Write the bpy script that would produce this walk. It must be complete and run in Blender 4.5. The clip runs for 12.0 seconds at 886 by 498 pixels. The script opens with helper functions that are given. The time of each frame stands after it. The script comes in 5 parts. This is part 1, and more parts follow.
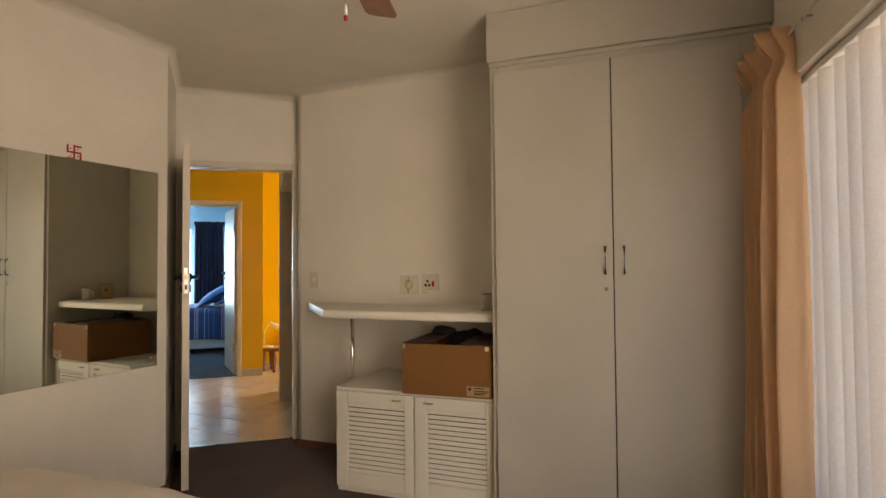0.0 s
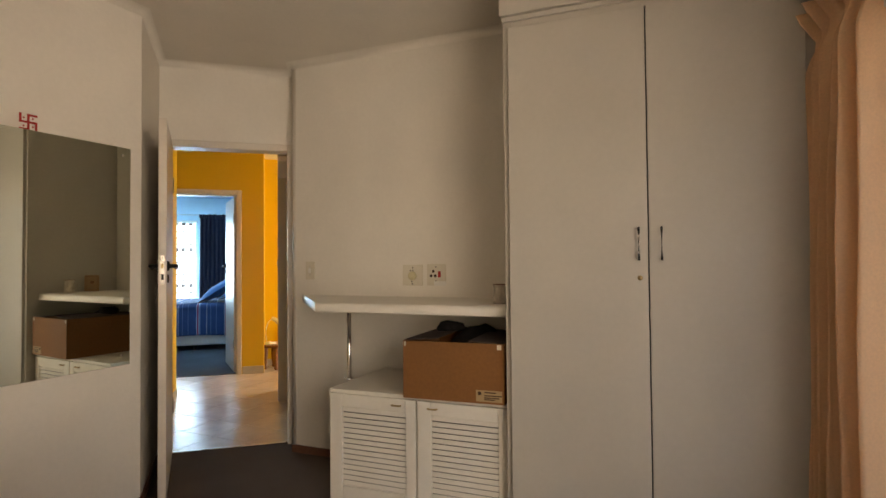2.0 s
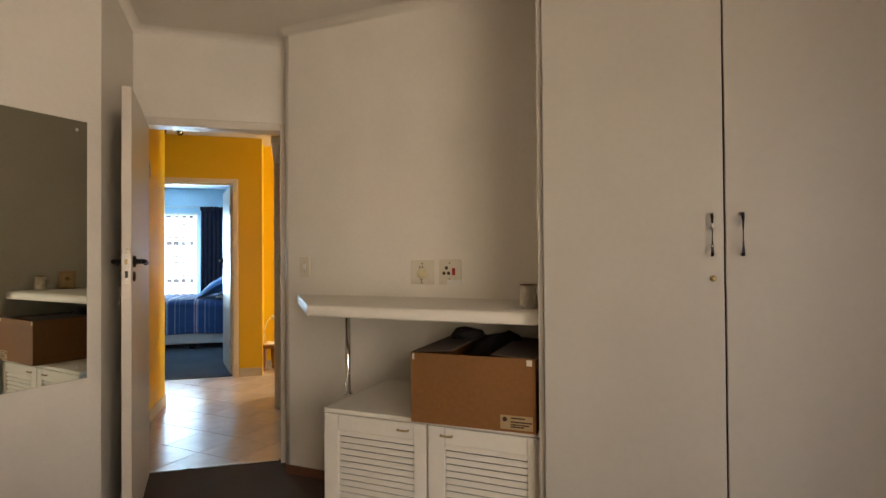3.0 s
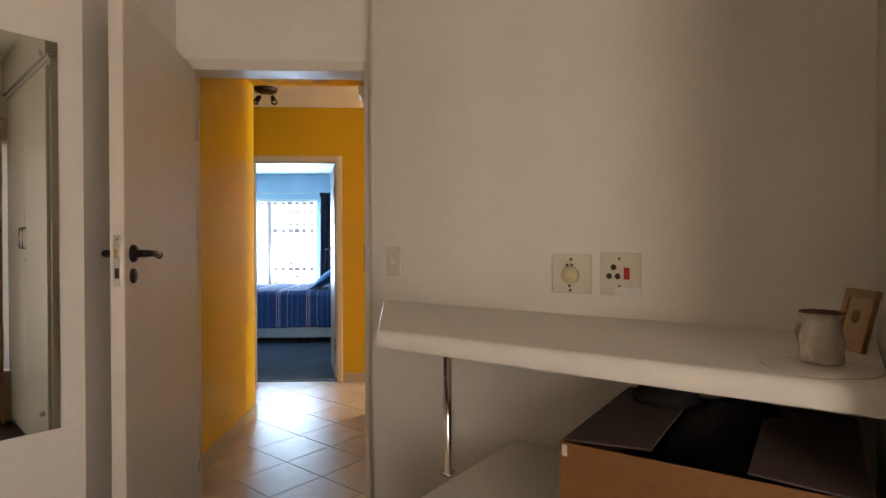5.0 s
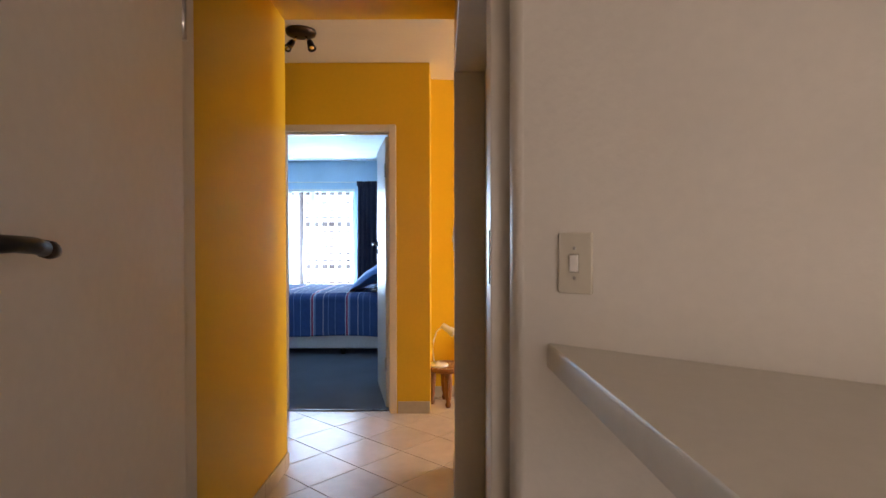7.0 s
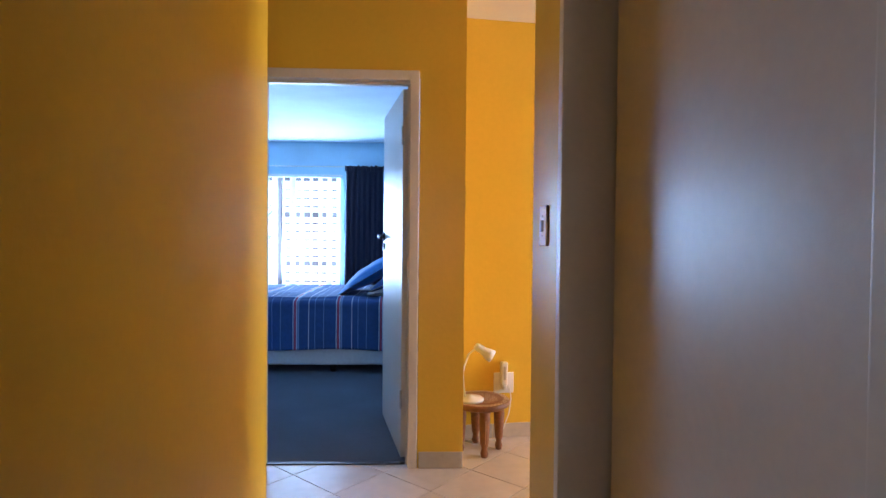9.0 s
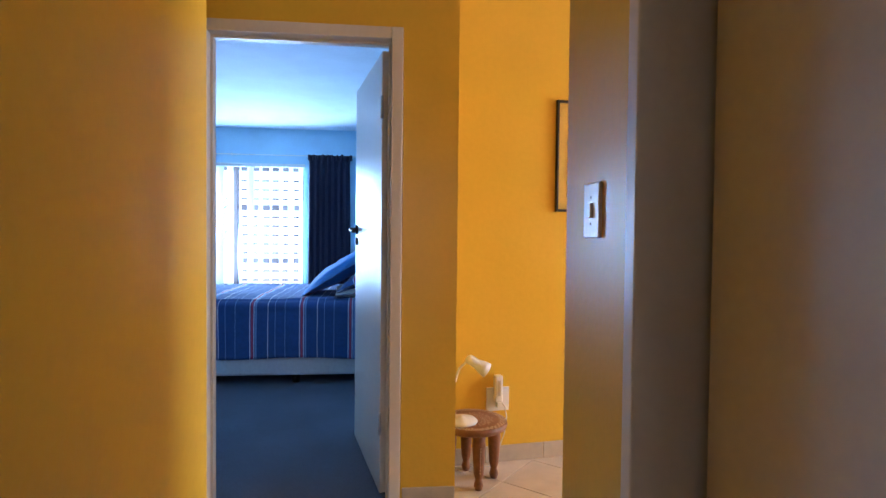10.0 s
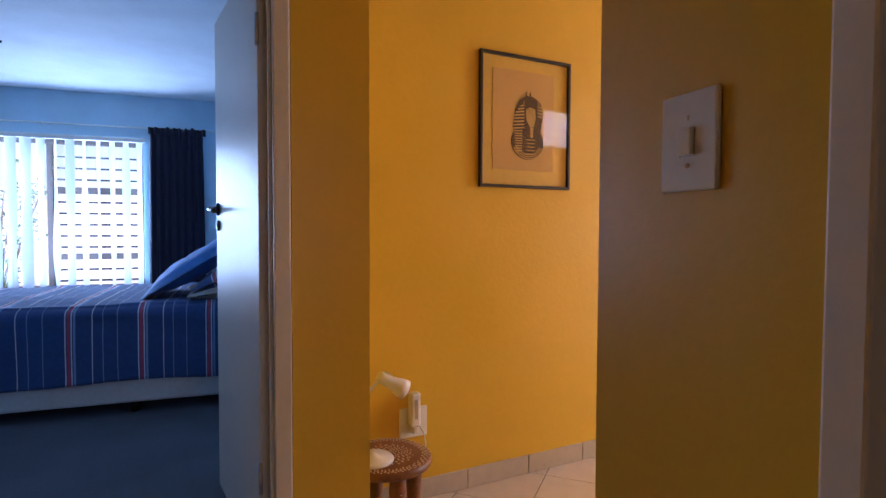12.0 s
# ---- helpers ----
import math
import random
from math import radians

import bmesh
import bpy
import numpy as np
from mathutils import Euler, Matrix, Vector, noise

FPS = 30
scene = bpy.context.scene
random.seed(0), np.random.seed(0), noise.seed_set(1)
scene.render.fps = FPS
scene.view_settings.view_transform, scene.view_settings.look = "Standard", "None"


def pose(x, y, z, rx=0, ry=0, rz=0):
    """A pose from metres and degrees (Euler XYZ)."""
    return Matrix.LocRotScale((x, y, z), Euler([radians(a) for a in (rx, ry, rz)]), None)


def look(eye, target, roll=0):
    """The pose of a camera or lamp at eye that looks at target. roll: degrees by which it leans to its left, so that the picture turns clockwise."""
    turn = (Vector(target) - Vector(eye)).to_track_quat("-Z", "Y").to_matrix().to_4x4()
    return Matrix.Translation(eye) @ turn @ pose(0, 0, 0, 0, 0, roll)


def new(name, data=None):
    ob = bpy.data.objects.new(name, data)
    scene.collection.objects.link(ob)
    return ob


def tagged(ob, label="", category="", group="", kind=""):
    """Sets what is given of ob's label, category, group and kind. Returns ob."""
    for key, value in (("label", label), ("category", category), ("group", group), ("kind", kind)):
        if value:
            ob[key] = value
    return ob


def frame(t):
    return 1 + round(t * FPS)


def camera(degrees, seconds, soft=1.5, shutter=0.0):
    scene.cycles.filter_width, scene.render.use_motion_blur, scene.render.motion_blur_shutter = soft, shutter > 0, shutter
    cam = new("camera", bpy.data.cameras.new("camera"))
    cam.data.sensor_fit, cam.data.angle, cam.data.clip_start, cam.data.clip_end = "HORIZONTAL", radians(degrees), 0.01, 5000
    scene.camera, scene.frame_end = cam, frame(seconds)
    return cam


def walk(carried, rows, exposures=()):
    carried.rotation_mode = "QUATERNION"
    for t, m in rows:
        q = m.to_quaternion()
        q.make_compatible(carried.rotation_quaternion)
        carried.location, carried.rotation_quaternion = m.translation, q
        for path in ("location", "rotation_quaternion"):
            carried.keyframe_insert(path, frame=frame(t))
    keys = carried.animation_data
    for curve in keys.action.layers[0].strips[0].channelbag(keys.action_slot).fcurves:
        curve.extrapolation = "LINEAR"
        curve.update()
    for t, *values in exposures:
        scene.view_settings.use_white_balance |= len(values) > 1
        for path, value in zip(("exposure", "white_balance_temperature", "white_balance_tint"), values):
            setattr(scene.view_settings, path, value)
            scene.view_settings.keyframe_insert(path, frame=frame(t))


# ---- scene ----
cam = camera(77.2, 12.0)
PATH = [
    (0, (0.085, -0.033, 1.298), (0.698, 1.87, 1.357), -0.5),
    (0.5, (0.093, -0.026, 1.294), (0.663, 1.89, 1.351), -0.5),
    (1, (0.124, 0.025, 1.294), (0.678, 1.946, 1.348), -0.4),
    (1.5, (0.175, 0.139, 1.276), (0.733, 2.058, 1.33), -0.5),
    (2, (0.232, 0.317, 1.249), (0.8, 2.234, 1.296), -0.5),
    (2.5, (0.269, 0.544, 1.251), (0.843, 2.459, 1.288), -0.5),
    (4.5, (0.538, 1.562, 1.265), (0.732, 3.553, 1.256), -0.2),
    (5, (0.527, 1.861, 1.264), (0.616, 3.859, 1.249), -0.2),
    (5.5, (0.46, 2.149, 1.263), (0.485, 4.148, 1.243), -0.1),
    (6, (0.367, 2.441, 1.26), (0.375, 4.441, 1.235), -0.1),
    (6.5, (0.273, 2.722, 1.259), (0.273, 4.722, 1.232), 0.1),
    (7, (0.183, 3.008, 1.243), (0.174, 5.008, 1.216), -0.1),
    (7.5, (0.081, 3.274, 1.231), (0.09, 5.273, 1.204), -0.2),
    (9.5, (-0.204, 4.362, 1.208), (-0.078, 6.358, 1.162), 0.7),
    (10, (-0.246, 4.596, 1.197), (-0.037, 6.584, 1.146), 0.6),
    (10.5, (-0.295, 4.782, 1.186), (0.032, 6.754, 1.137), 0.7),
    (11, (-0.319, 4.971, 1.175), (0.155, 6.913, 1.123), 0.6),
    (11.5, (-0.319, 5.109, 1.163), (0.273, 7.019, 1.1), 0.4),
    (12, (-0.314, 5.262, 1.144), (0.368, 7.14, 1.07), 0.2),
]
walk(cam, [(t, look(eye, target, roll)) for t, eye, target, roll in PATH],
     [(0, 1.38, 7600, 12), (2.5, 1.43, 7200, 12), (4.5, 1.38, 6950, 15), (6.5, 1.25, 6750, 21), (7.5, 1.35, 6600, 25), (9.5, 1.32, 5350, 24), (10.5, 1.02, 5350, 24), (12, 0.40, 5800, 35)])

# ---------- daylight ----------
world = bpy.data.worlds.new("world")
scene.world = world
world.use_nodes = True
_n, _l = world.node_tree.nodes, world.node_tree.links
_sky = _n.new("ShaderNodeTexSky")
_sky.sky_type = "NISHITA"
_sky.sun_disc = False
_sky.sun_elevation = radians(52)
_sky.sun_rotation = radians(222)
_l.new(_sky.outputs[0], _n["Background"].inputs[0])
_n["Background"].inputs[1].default_value = 0.15

_sd = bpy.data.lights.new("sun", "SUN")
_sd.energy, _sd.angle, _sd.color = 5.0, radians(0.6), (1, 0.95, 0.87)
sun = new("sun", _sd)
sun.matrix_world = look((-9, -8, 17), (0, 2, 0))


def window_light(name, at, toward, w, h, watts, color):
    """An area lamp in a window's opening, for the sky's light that comes in there."""
    d = bpy.data.lights.new(name, "AREA")
    d.shape, d.size, d.size_y, d.energy, d.color = "RECTANGLE", w, h, watts, color
    ob = new(name, d)
    ob.matrix_world = look(at, toward)
    return ob


# ---------- plan ----------
# bedroom frame: X along the socket wall, Y along the mirror wall, turned against the corridor
ROOM = pose(0.275, 4.376, 0, 0, 0, -38.5)
def room(x, y, z=0.0):
    return ROOM @ Vector((x, y, z))
CEIL = 2.598      # bedroom ceiling
HALL = 2.527      # hall and blue room ceiling
LEFT, RIGHT = -0.69, 0.232   # corridor faces
BLUE = 7.006      # face of the wall with the blue room's door
FAR = 12.0        # window wall of the blue room

window_light("bedroom_window_light", room(3.55, -3.5, 1.2), room(0, -3.3, 1.2), 2.2, 1.6, 30, (1, 0.86, 0.70))
window_light("blue_room_window_light", (-2.3, FAR + 0.06, 1.3), (-2.3, 9, 1.5), 2.0, 1.45, 122, (0.49, 0.765, 1))
# added lamp at the hall's unseen east end, brightens the recess from the right
window_light("hall_door_light", (4.9, 6.75, 1.15), (0, 6.95, 1.15), 1.1, 2.0, 58, (0.98, 0.96, 0.88))
window_light("hall_fanlight", (2.8, 5.99, 1.99), (2.8, 7.5, 1.7), 0.55, 0.3, 1.6, (1, 0.93, 0.78))


# ---------- materials ----------
def material(name, color, rough=0.5, metal=0.0, spread=0.06, grain=40.0, bump=0.0, bump_scale=200.0, stain=2.5,
             stain_amount=0.08, sheen=0.0, spec=0.5, coat=0.0):
    """Principled material with fine grain and broad stains in colour and roughness, and fine relief."""
    m = bpy.data.materials.new(name)
    m.use_nodes = True
    n, l = m.node_tree.nodes, m.node_tree.links
    p = n["Principled BSDF"]
    tc = n.new("ShaderNodeTexCoord")
    fine, broad = n.new("ShaderNodeTexNoise"), n.new("ShaderNodeTexNoise")
    fine.inputs["Scale"].default_value, fine.inputs["Detail"].default_value = grain, 4
    broad.inputs["Scale"].default_value, broad.inputs["Detail"].default_value = stain, 5
    for q in (fine, broad):
        l.new(tc.outputs["Object"], q.inputs["Vector"])
    def span(src, lo, hi):
        r = n.new("ShaderNodeMapRange")
        r.inputs["To Min"].default_value, r.inputs["To Max"].default_value = lo, hi
        r.inputs["From Min"].default_value, r.inputs["From Max"].default_value = 0.3, 0.7
        l.new(src, r.inputs["Value"])
        return r.outputs[0]
    mul = n.new("ShaderNodeMath")
    mul.operation = "MULTIPLY"
    l.new(span(fine.outputs[0], 1 - spread, 1 + spread), mul.inputs[0])
    l.new(span(broad.outputs[0], 1 - stain_amount, 1 + stain_amount), mul.inputs[1])
    tint = n.new("ShaderNodeVectorMath")
    tint.operation = "SCALE"
    tint.inputs[0].default_value = color
    l.new(mul.outputs[0], tint.inputs["Scale"])
    l.new(tint.outputs[0], p.inputs["Base Color"])
    l.new(span(broad.outputs[0], max(rough - 0.06, 0.02), min(rough + 0.06, 1)), p.inputs["Roughness"])
    p.inputs["Metallic"].default_value = metal
    p.inputs["Specular IOR Level"].default_value = spec
    p.inputs["Sheen Weight"].default_value = sheen
    p.inputs["Coat Weight"].default_value = coat
    if bump:
        b, t = n.new("ShaderNodeBump"), n.new("ShaderNodeTexNoise")
        t.inputs["Scale"].default_value, t.inputs["Detail"].default_value = bump_scale, 3
        l.new(tc.outputs["Object"], t.inputs["Vector"])
        l.new(t.outputs[0], b.inputs["Height"])
        b.inputs["Strength"].default_value, b.inputs["Distance"].default_value = bump, 0.004
        l.new(b.outputs[0], p.inputs["Normal"])
    return m


CREAM = material("cream_wall_paint", (0.80, 0.755, 0.68), 0.5, bump=0.25, bump_scale=60, spread=0.015, stain_amount=0.04)
CEILING = material("ceiling_paint", (0.74, 0.69, 0.615), 0.8, bump=0.3, bump_scale=90, spread=0.015, stain_amount=0.04)
HALL_CEILING = material("hall_ceiling_paint", (0.72, 0.66, 0.54), 0.8, bump=0.3, bump_scale=90, spread=0.015, stain_amount=0.04)
YELLOW = material("yellow_wall_enamel", (0.76, 0.478, 0.018), 0.38, bump=0.22, bump_scale=45, spread=0.015, stain_amount=0.03, spec=0.45)
BLUE_WALL = material("pale_blue_wall_paint", (0.42, 0.635, 0.76), 0.55, bump=0.25, bump_scale=60, spread=0.015)
BLUE_CEIL = material("blue_room_ceiling_paint", (0.72, 0.78, 0.82), 0.75, bump=0.2, bump_scale=80, spread=0.015)
ENAMEL = material("cream_gloss_enamel", (0.72, 0.66, 0.57), 0.38, bump=0.1, bump_scale=35, spread=0.02, stain_amount=0.05)
DOOR_PAINT = material("door_satin_paint", (0.71, 0.645, 0.56), 0.36, bump=0.1, bump_scale=30, spread=0.02, stain_amount=0.05)
# wardrobe and bulkhead paint, darkened for the weaker light on that front
MELAMINE = material("shaded_wardrobe_paint", (0.47, 0.44, 0.385), 0.4, bump=0.12, bump_scale=50, spread=0.015, stain_amount=0.04)
SHELF_PAINT = material("ivory_shelf_paint", (0.76, 0.72, 0.64), 0.46, bump=0.12, bump_scale=50, spread=0.015, stain_amount=0.04)
CARPET = material("taupe_carpet", (0.13, 0.10, 0.085), 0.95, bump=0.9, bump_scale=500, spread=0.35, grain=350, stain_amount=0.12, spec=0.1)
# the taupe carpet again, with the blue room's light put into its colour
BLUE_CARPET = material("blue_lit_carpet", (0.155, 0.17, 0.20), 0.95, bump=0.9, bump_scale=500, spread=0.35, grain=350, stain_amount=0.1, spec=0.1)
GROUT = material("tile_grout", (0.085, 0.075, 0.07), 0.9, bump=0.5, bump_scale=300, spread=0.2)
SKIRT = material("skirting_tile", (0.52, 0.46, 0.38), 0.3, spread=0.05, grain=25, stain_amount=0.1)
BROWN_WOOD = material("brown_skirting_wood", (0.16, 0.065, 0.035), 0.45, spread=0.2, grain=60)
BLACK = material("black_metal", (0.018, 0.017, 0.017), 0.35, spread=0.2, metal=0.6)
BRONZE = material("dark_bronze", (0.06, 0.042, 0.03), 0.32, metal=0.85, spread=0.2)
CHROME = material("chrome", (0.78, 0.76, 0.73), 0.14, metal=1.0, spread=0.04)
BRASS = material("worn_brass", (0.42, 0.31, 0.15), 0.35, metal=0.9, spread=0.12)
STEEL = material("brushed_steel", (0.55, 0.52, 0.48), 0.3, metal=0.95, spread=0.1)
PLASTIC = material("ivory_plastic", (0.70, 0.645, 0.53), 0.35, spread=0.02)
WHITE_PLASTIC = material("white_plastic", (0.80, 0.78, 0.73), 0.32, spread=0.02)
# near-black for holes and for the shade put behind gaps
DARK = material("gap_shade_black", (0.02, 0.018, 0.016), 0.8)
RED = material("red_paint", (0.42, 0.018, 0.012), 0.5, spread=0.1)
CARTON = material("corrugated_cardboard", (0.205, 0.085, 0.021), 0.75, bump=0.25, bump_scale=120, spread=0.08, grain=60)
CARTON_DARK = material("shaded_brown_board", (0.075, 0.05, 0.038), 0.85, spread=0.1)
TAPE = material("paper_tape", (0.62, 0.56, 0.45), 0.5, spread=0.05)
CLOTH_DARK = material("dark_cloth", (0.02, 0.017, 0.017), 0.9, bump=0.5, bump_scale=260, spread=0.25, spec=0.1)
NAVY = material("navy_curtain_cloth", (0.012, 0.013, 0.035), 0.9, bump=0.3, bump_scale=400, spread=0.2, sheen=0.1)
LINEN = material("white_bed_linen", (0.72, 0.66, 0.60), 0.8, bump=0.35, bump_scale=60, spread=0.03)
BEDBASE = material("bed_base_cloth", (0.62, 0.60, 0.58), 0.85, spread=0.05, bump=0.3, bump_scale=300)
PILLOW = material("blue_pillow_cloth", (0.03, 0.19, 0.52), 0.85, bump=0.4, bump_scale=90, spread=0.08, sheen=0.1)
CERAMIC = material("glazed_stoneware", (0.55, 0.50, 0.42), 0.25, spread=0.12, grain=30, stain_amount=0.2, stain=25)
OLDWOOD = material("carved_teak", (0.22, 0.085, 0.03), 0.45, bump=0.3, bump_scale=120, spread=0.22, grain=45)
BONE = material("bone_inlay", (0.74, 0.62, 0.46), 0.5, spread=0.08)
PAPYRUS = material("papyrus_sheet", (0.64, 0.40, 0.12), 0.8, spread=0.04, grain=60, bump=0.2, bump_scale=150)
MOUNT = material("golden_mount_board", (0.72, 0.48, 0.06), 0.6, spread=0.05)
INK = material("dark_print_ink", (0.05, 0.022, 0.008), 0.7, spread=0.2)
GOLD_INK = material("gold_print_ink", (0.48, 0.30, 0.06), 0.55, spread=0.15)
FRAME_BLACK = material("dark_picture_frame", (0.02, 0.018, 0.02), 0.4, spread=0.15)
STONE = material("garden_wall_plaster", (0.75, 0.73, 0.70), 0.9, bump=0.5, bump_scale=40, spread=0.1)
BRICKISH = material("pale_paving", (0.45, 0.41, 0.36), 0.9, bump=0.5, bump_scale=40, spread=0.15)
LEAF = material("garden_leaf", (0.10, 0.17, 0.05), 0.5, spread=0.4, grain=8)
WOODFENCE = material("brown_fence_slat", (0.17, 0.10, 0.06), 0.75, spread=0.2, grain=20)
FRAME_BROWN = material("dark_brown_window_paint", (0.055, 0.032, 0.024), 0.5, spread=0.15, grain=20)
FANBLADE = material("wood_fan_blade", (0.33, 0.16, 0.10), 0.4, spread=0.12, grain=20)


def mirror_glass():
    m = bpy.data.materials.new("silvered_mirror")
    m.use_nodes = True
    p = m.node_tree.nodes["Principled BSDF"]
    p.inputs["Base Color"].default_value = (0.86, 0.89, 0.80, 1)
    p.inputs["Metallic"].default_value, p.inputs["Roughness"].default_value = 1.0, 0.015
    return m


def clear_glass(name, tint=(1, 1, 1)):
    """A thin pane: mostly clear, with the gloss of glass."""
    m = bpy.data.materials.new(name)
    m.use_nodes = True
    n, l = m.node_tree.nodes, m.node_tree.links
    n.remove(n["Principled BSDF"])
    clear, gloss, mix, facing, power, fr = (n.new(k) for k in ("ShaderNodeBsdfTransparent", "ShaderNodeBsdfGlossy", "ShaderNodeMixShader", "ShaderNodeLayerWeight", "ShaderNodeMath", "ShaderNodeMath"))
    clear.inputs[0].default_value = (*tint, 1)
    gloss.inputs["Roughness"].default_value = 0.03
    facing.inputs["Blend"].default_value = 0.5
    power.operation, fr.operation = "POWER", "MULTIPLY_ADD"
    power.inputs[1].default_value = 5.0
    fr.inputs[1].default_value, fr.inputs[2].default_value = 0.96, 0.04
    l.new(facing.outputs["Facing"], power.inputs[0])
    l.new(power.outputs[0], fr.inputs[0])
    l.new(fr.outputs[0], mix.inputs[0])
    l.new(clear.outputs[0], mix.inputs[1])
    l.new(gloss.outputs[0], mix.inputs[2])
    l.new(mix.outputs[0], n["Material Output"].inputs[0])
    return m


def blind_cloth(name, color, through_amount):
    """Thin cloth that lets some daylight through."""
    m = bpy.data.materials.new(name)
    m.use_nodes = True
    n, l = m.node_tree.nodes, m.node_tree.links
    n.remove(n["Principled BSDF"])
    a, b, mix, tc, no, mp = (n.new(k) for k in ("ShaderNodeBsdfDiffuse", "ShaderNodeBsdfTranslucent", "ShaderNodeMixShader", "ShaderNodeTexCoord", "ShaderNodeTexNoise", "ShaderNodeMapRange"))
    no.inputs["Scale"].default_value = 120
    l.new(tc.outputs["Object"], no.inputs["Vector"])
    mp.inputs["To Min"].default_value, mp.inputs["To Max"].default_value = 0.9, 1.1
    l.new(no.outputs[0], mp.inputs["Value"])
    sc = n.new("ShaderNodeVectorMath")
    sc.operation = "SCALE"
    sc.inputs[0].default_value = color
    l.new(mp.outputs[0], sc.inputs["Scale"])
    for q in (a, b):
        l.new(sc.outputs[0], q.inputs[0])
    mix.inputs[0].default_value = through_amount
    l.new(a.outputs[0], mix.inputs[1])
    l.new(b.outputs[0], mix.inputs[2])
    l.new(mix.outputs[0], n["Material Output"].inputs[0])
    return m


def striped_cloth():
    """Blue woven cloth with groups of white, red and pale blue stripes along its length."""
    m = material("striped_duvet_cloth", (0.03, 0.075, 0.22), 0.85, bump=0.4, bump_scale=300, spread=0.1, sheen=0.1)
    n, l = m.node_tree.nodes, m.node_tree.links
    p = n["Principled BSDF"]
    base = p.inputs["Base Color"].links[0].from_socket
    tc, sep, mod, ramp, mix = (n.new(k) for k in ("ShaderNodeTexCoord", "ShaderNodeSeparateXYZ", "ShaderNodeMath", "ShaderNodeValToRGB", "ShaderNodeMix"))
    mod.operation = "FLOORED_MODULO"
    mod.inputs[1].default_value = 0.377
    l.new(tc.outputs["Object"], sep.inputs[0])
    l.new(sep.outputs[0], mod.inputs[0])
    div = n.new("ShaderNodeMath")
    div.operation = "DIVIDE"
    div.inputs[1].default_value = 0.377
    l.new(mod.outputs[0], div.inputs[0])
    l.new(div.outputs[0], ramp.inputs[0])
    ramp.color_ramp.interpolation = "CONSTANT"
    white, red, pale = (0.72, 0.74, 0.80, 1), (0.45, 0.07, 0.12, 1), (0.20, 0.32, 0.55, 1)
    none = (0, 0, 0, 0)
    stops = [(0.0, none), (0.10, pale), (0.112, none), (0.30, pale), (0.312, none), (0.59, white), (0.606, none), (0.622, red), (0.662, none),
             (0.672, white), (0.69, none), (0.705, pale), (0.735, none), (0.955, white), (0.968, none)]
    e = ramp.color_ramp.elements
    e[0].position, e[0].color = stops[0]
    e[1].position, e[1].color = stops[-1]
    for pos, col in stops[1:-1]:
        q = e.new(pos)
        q.color = col
    mix.data_type = "RGBA"
    l.new(ramp.outputs["Alpha"], mix.inputs["Factor"])
    l.new(base, mix.inputs["A"])
    l.new(ramp.outputs["Color"], mix.inputs["B"])
    l.new(mix.outputs["Result"], p.inputs["Base Color"])
    return m


def tile_material():
    """Glossy mottled ceramic, each tile a little different."""
    m = material("cream_floor_tile", (0.70, 0.615, 0.545), 0.27, spread=0.04, grain=14, stain_amount=0.06, stain=6)
    n, l = m.node_tree.nodes, m.node_tree.links
    p = n["Principled BSDF"]
    base = p.inputs["Base Color"].links[0].from_socket
    info, mp, sc = n.new("ShaderNodeObjectInfo"), n.new("ShaderNodeMapRange"), n.new("ShaderNodeVectorMath")
    mp.inputs["To Min"].default_value, mp.inputs["To Max"].default_value = 0.94, 1.05
    l.new(info.outputs["Random"], mp.inputs["Value"])
    sc.operation = "SCALE"
    geo = n.new("ShaderNodeNewGeometry")
    for old in [k for k in l if k.from_node.type == "TEX_COORD"]:
        l.new(geo.outputs["Position"], old.to_socket)
    l.remove(p.inputs["Roughness"].links[0])
    p.inputs["Roughness"].default_value = 0.24
    l.new(base, sc.inputs[0])
    l.new(mp.outputs[0], sc.inputs["Scale"])
    l.new(sc.outputs[0], p.inputs["Base Color"])
    return m


MIRROR, GLASS = mirror_glass(), clear_glass("window_glass")
BLIND = blind_cloth("white_blind_cloth", (0.72, 0.76, 0.80), 0.05)
SHEER = blind_cloth("white_bedroom_blind", (0.80, 0.755, 0.73), 0.42)
PEACH = blind_cloth("peach_curtain_cloth", (0.90, 0.65, 0.41), 0.42)
STRIPES, TILE = striped_cloth(), tile_material()


# ---------- mesh tools ----------
def box(x0, x1, y0, y1, z0, z1, bevel=0.0, bm=None, seg=2):
    b = bmesh.new()
    bmesh.ops.create_cube(b, size=1, matrix=Matrix.Translation(((x0 + x1) / 2, (y0 + y1) / 2, (z0 + z1) / 2)) @ Matrix.Diagonal((x1 - x0, y1 - y0, z1 - z0, 1)))
    if bevel:
        bmesh.ops.bevel(b, geom=b.edges[:], offset=bevel, segments=seg, affect="EDGES", profile=0.5)
    return join(bm, b) if bm else b


def join(a, b, m=None):
    """Adds b, moved by m, to a; b is freed."""
    if m is not None:
        b.transform(m)
    d = bpy.data.meshes.new("tmp")
    b.to_mesh(d)
    a.from_mesh(d)
    bpy.data.meshes.remove(d)
    b.free()
    return a


def prism(points, z0, z1):
    b = bmesh.new()
    f = b.faces.new([b.verts.new((x, y, z0)) for x, y in points])
    up = bmesh.ops.extrude_face_region(b, geom=[f])
    bmesh.ops.translate(b, verts=[v for v in up["geom"] if isinstance(v, bmesh.types.BMVert)], vec=(0, 0, z1 - z0))
    bmesh.ops.recalc_face_normals(b, faces=b.faces)
    return b


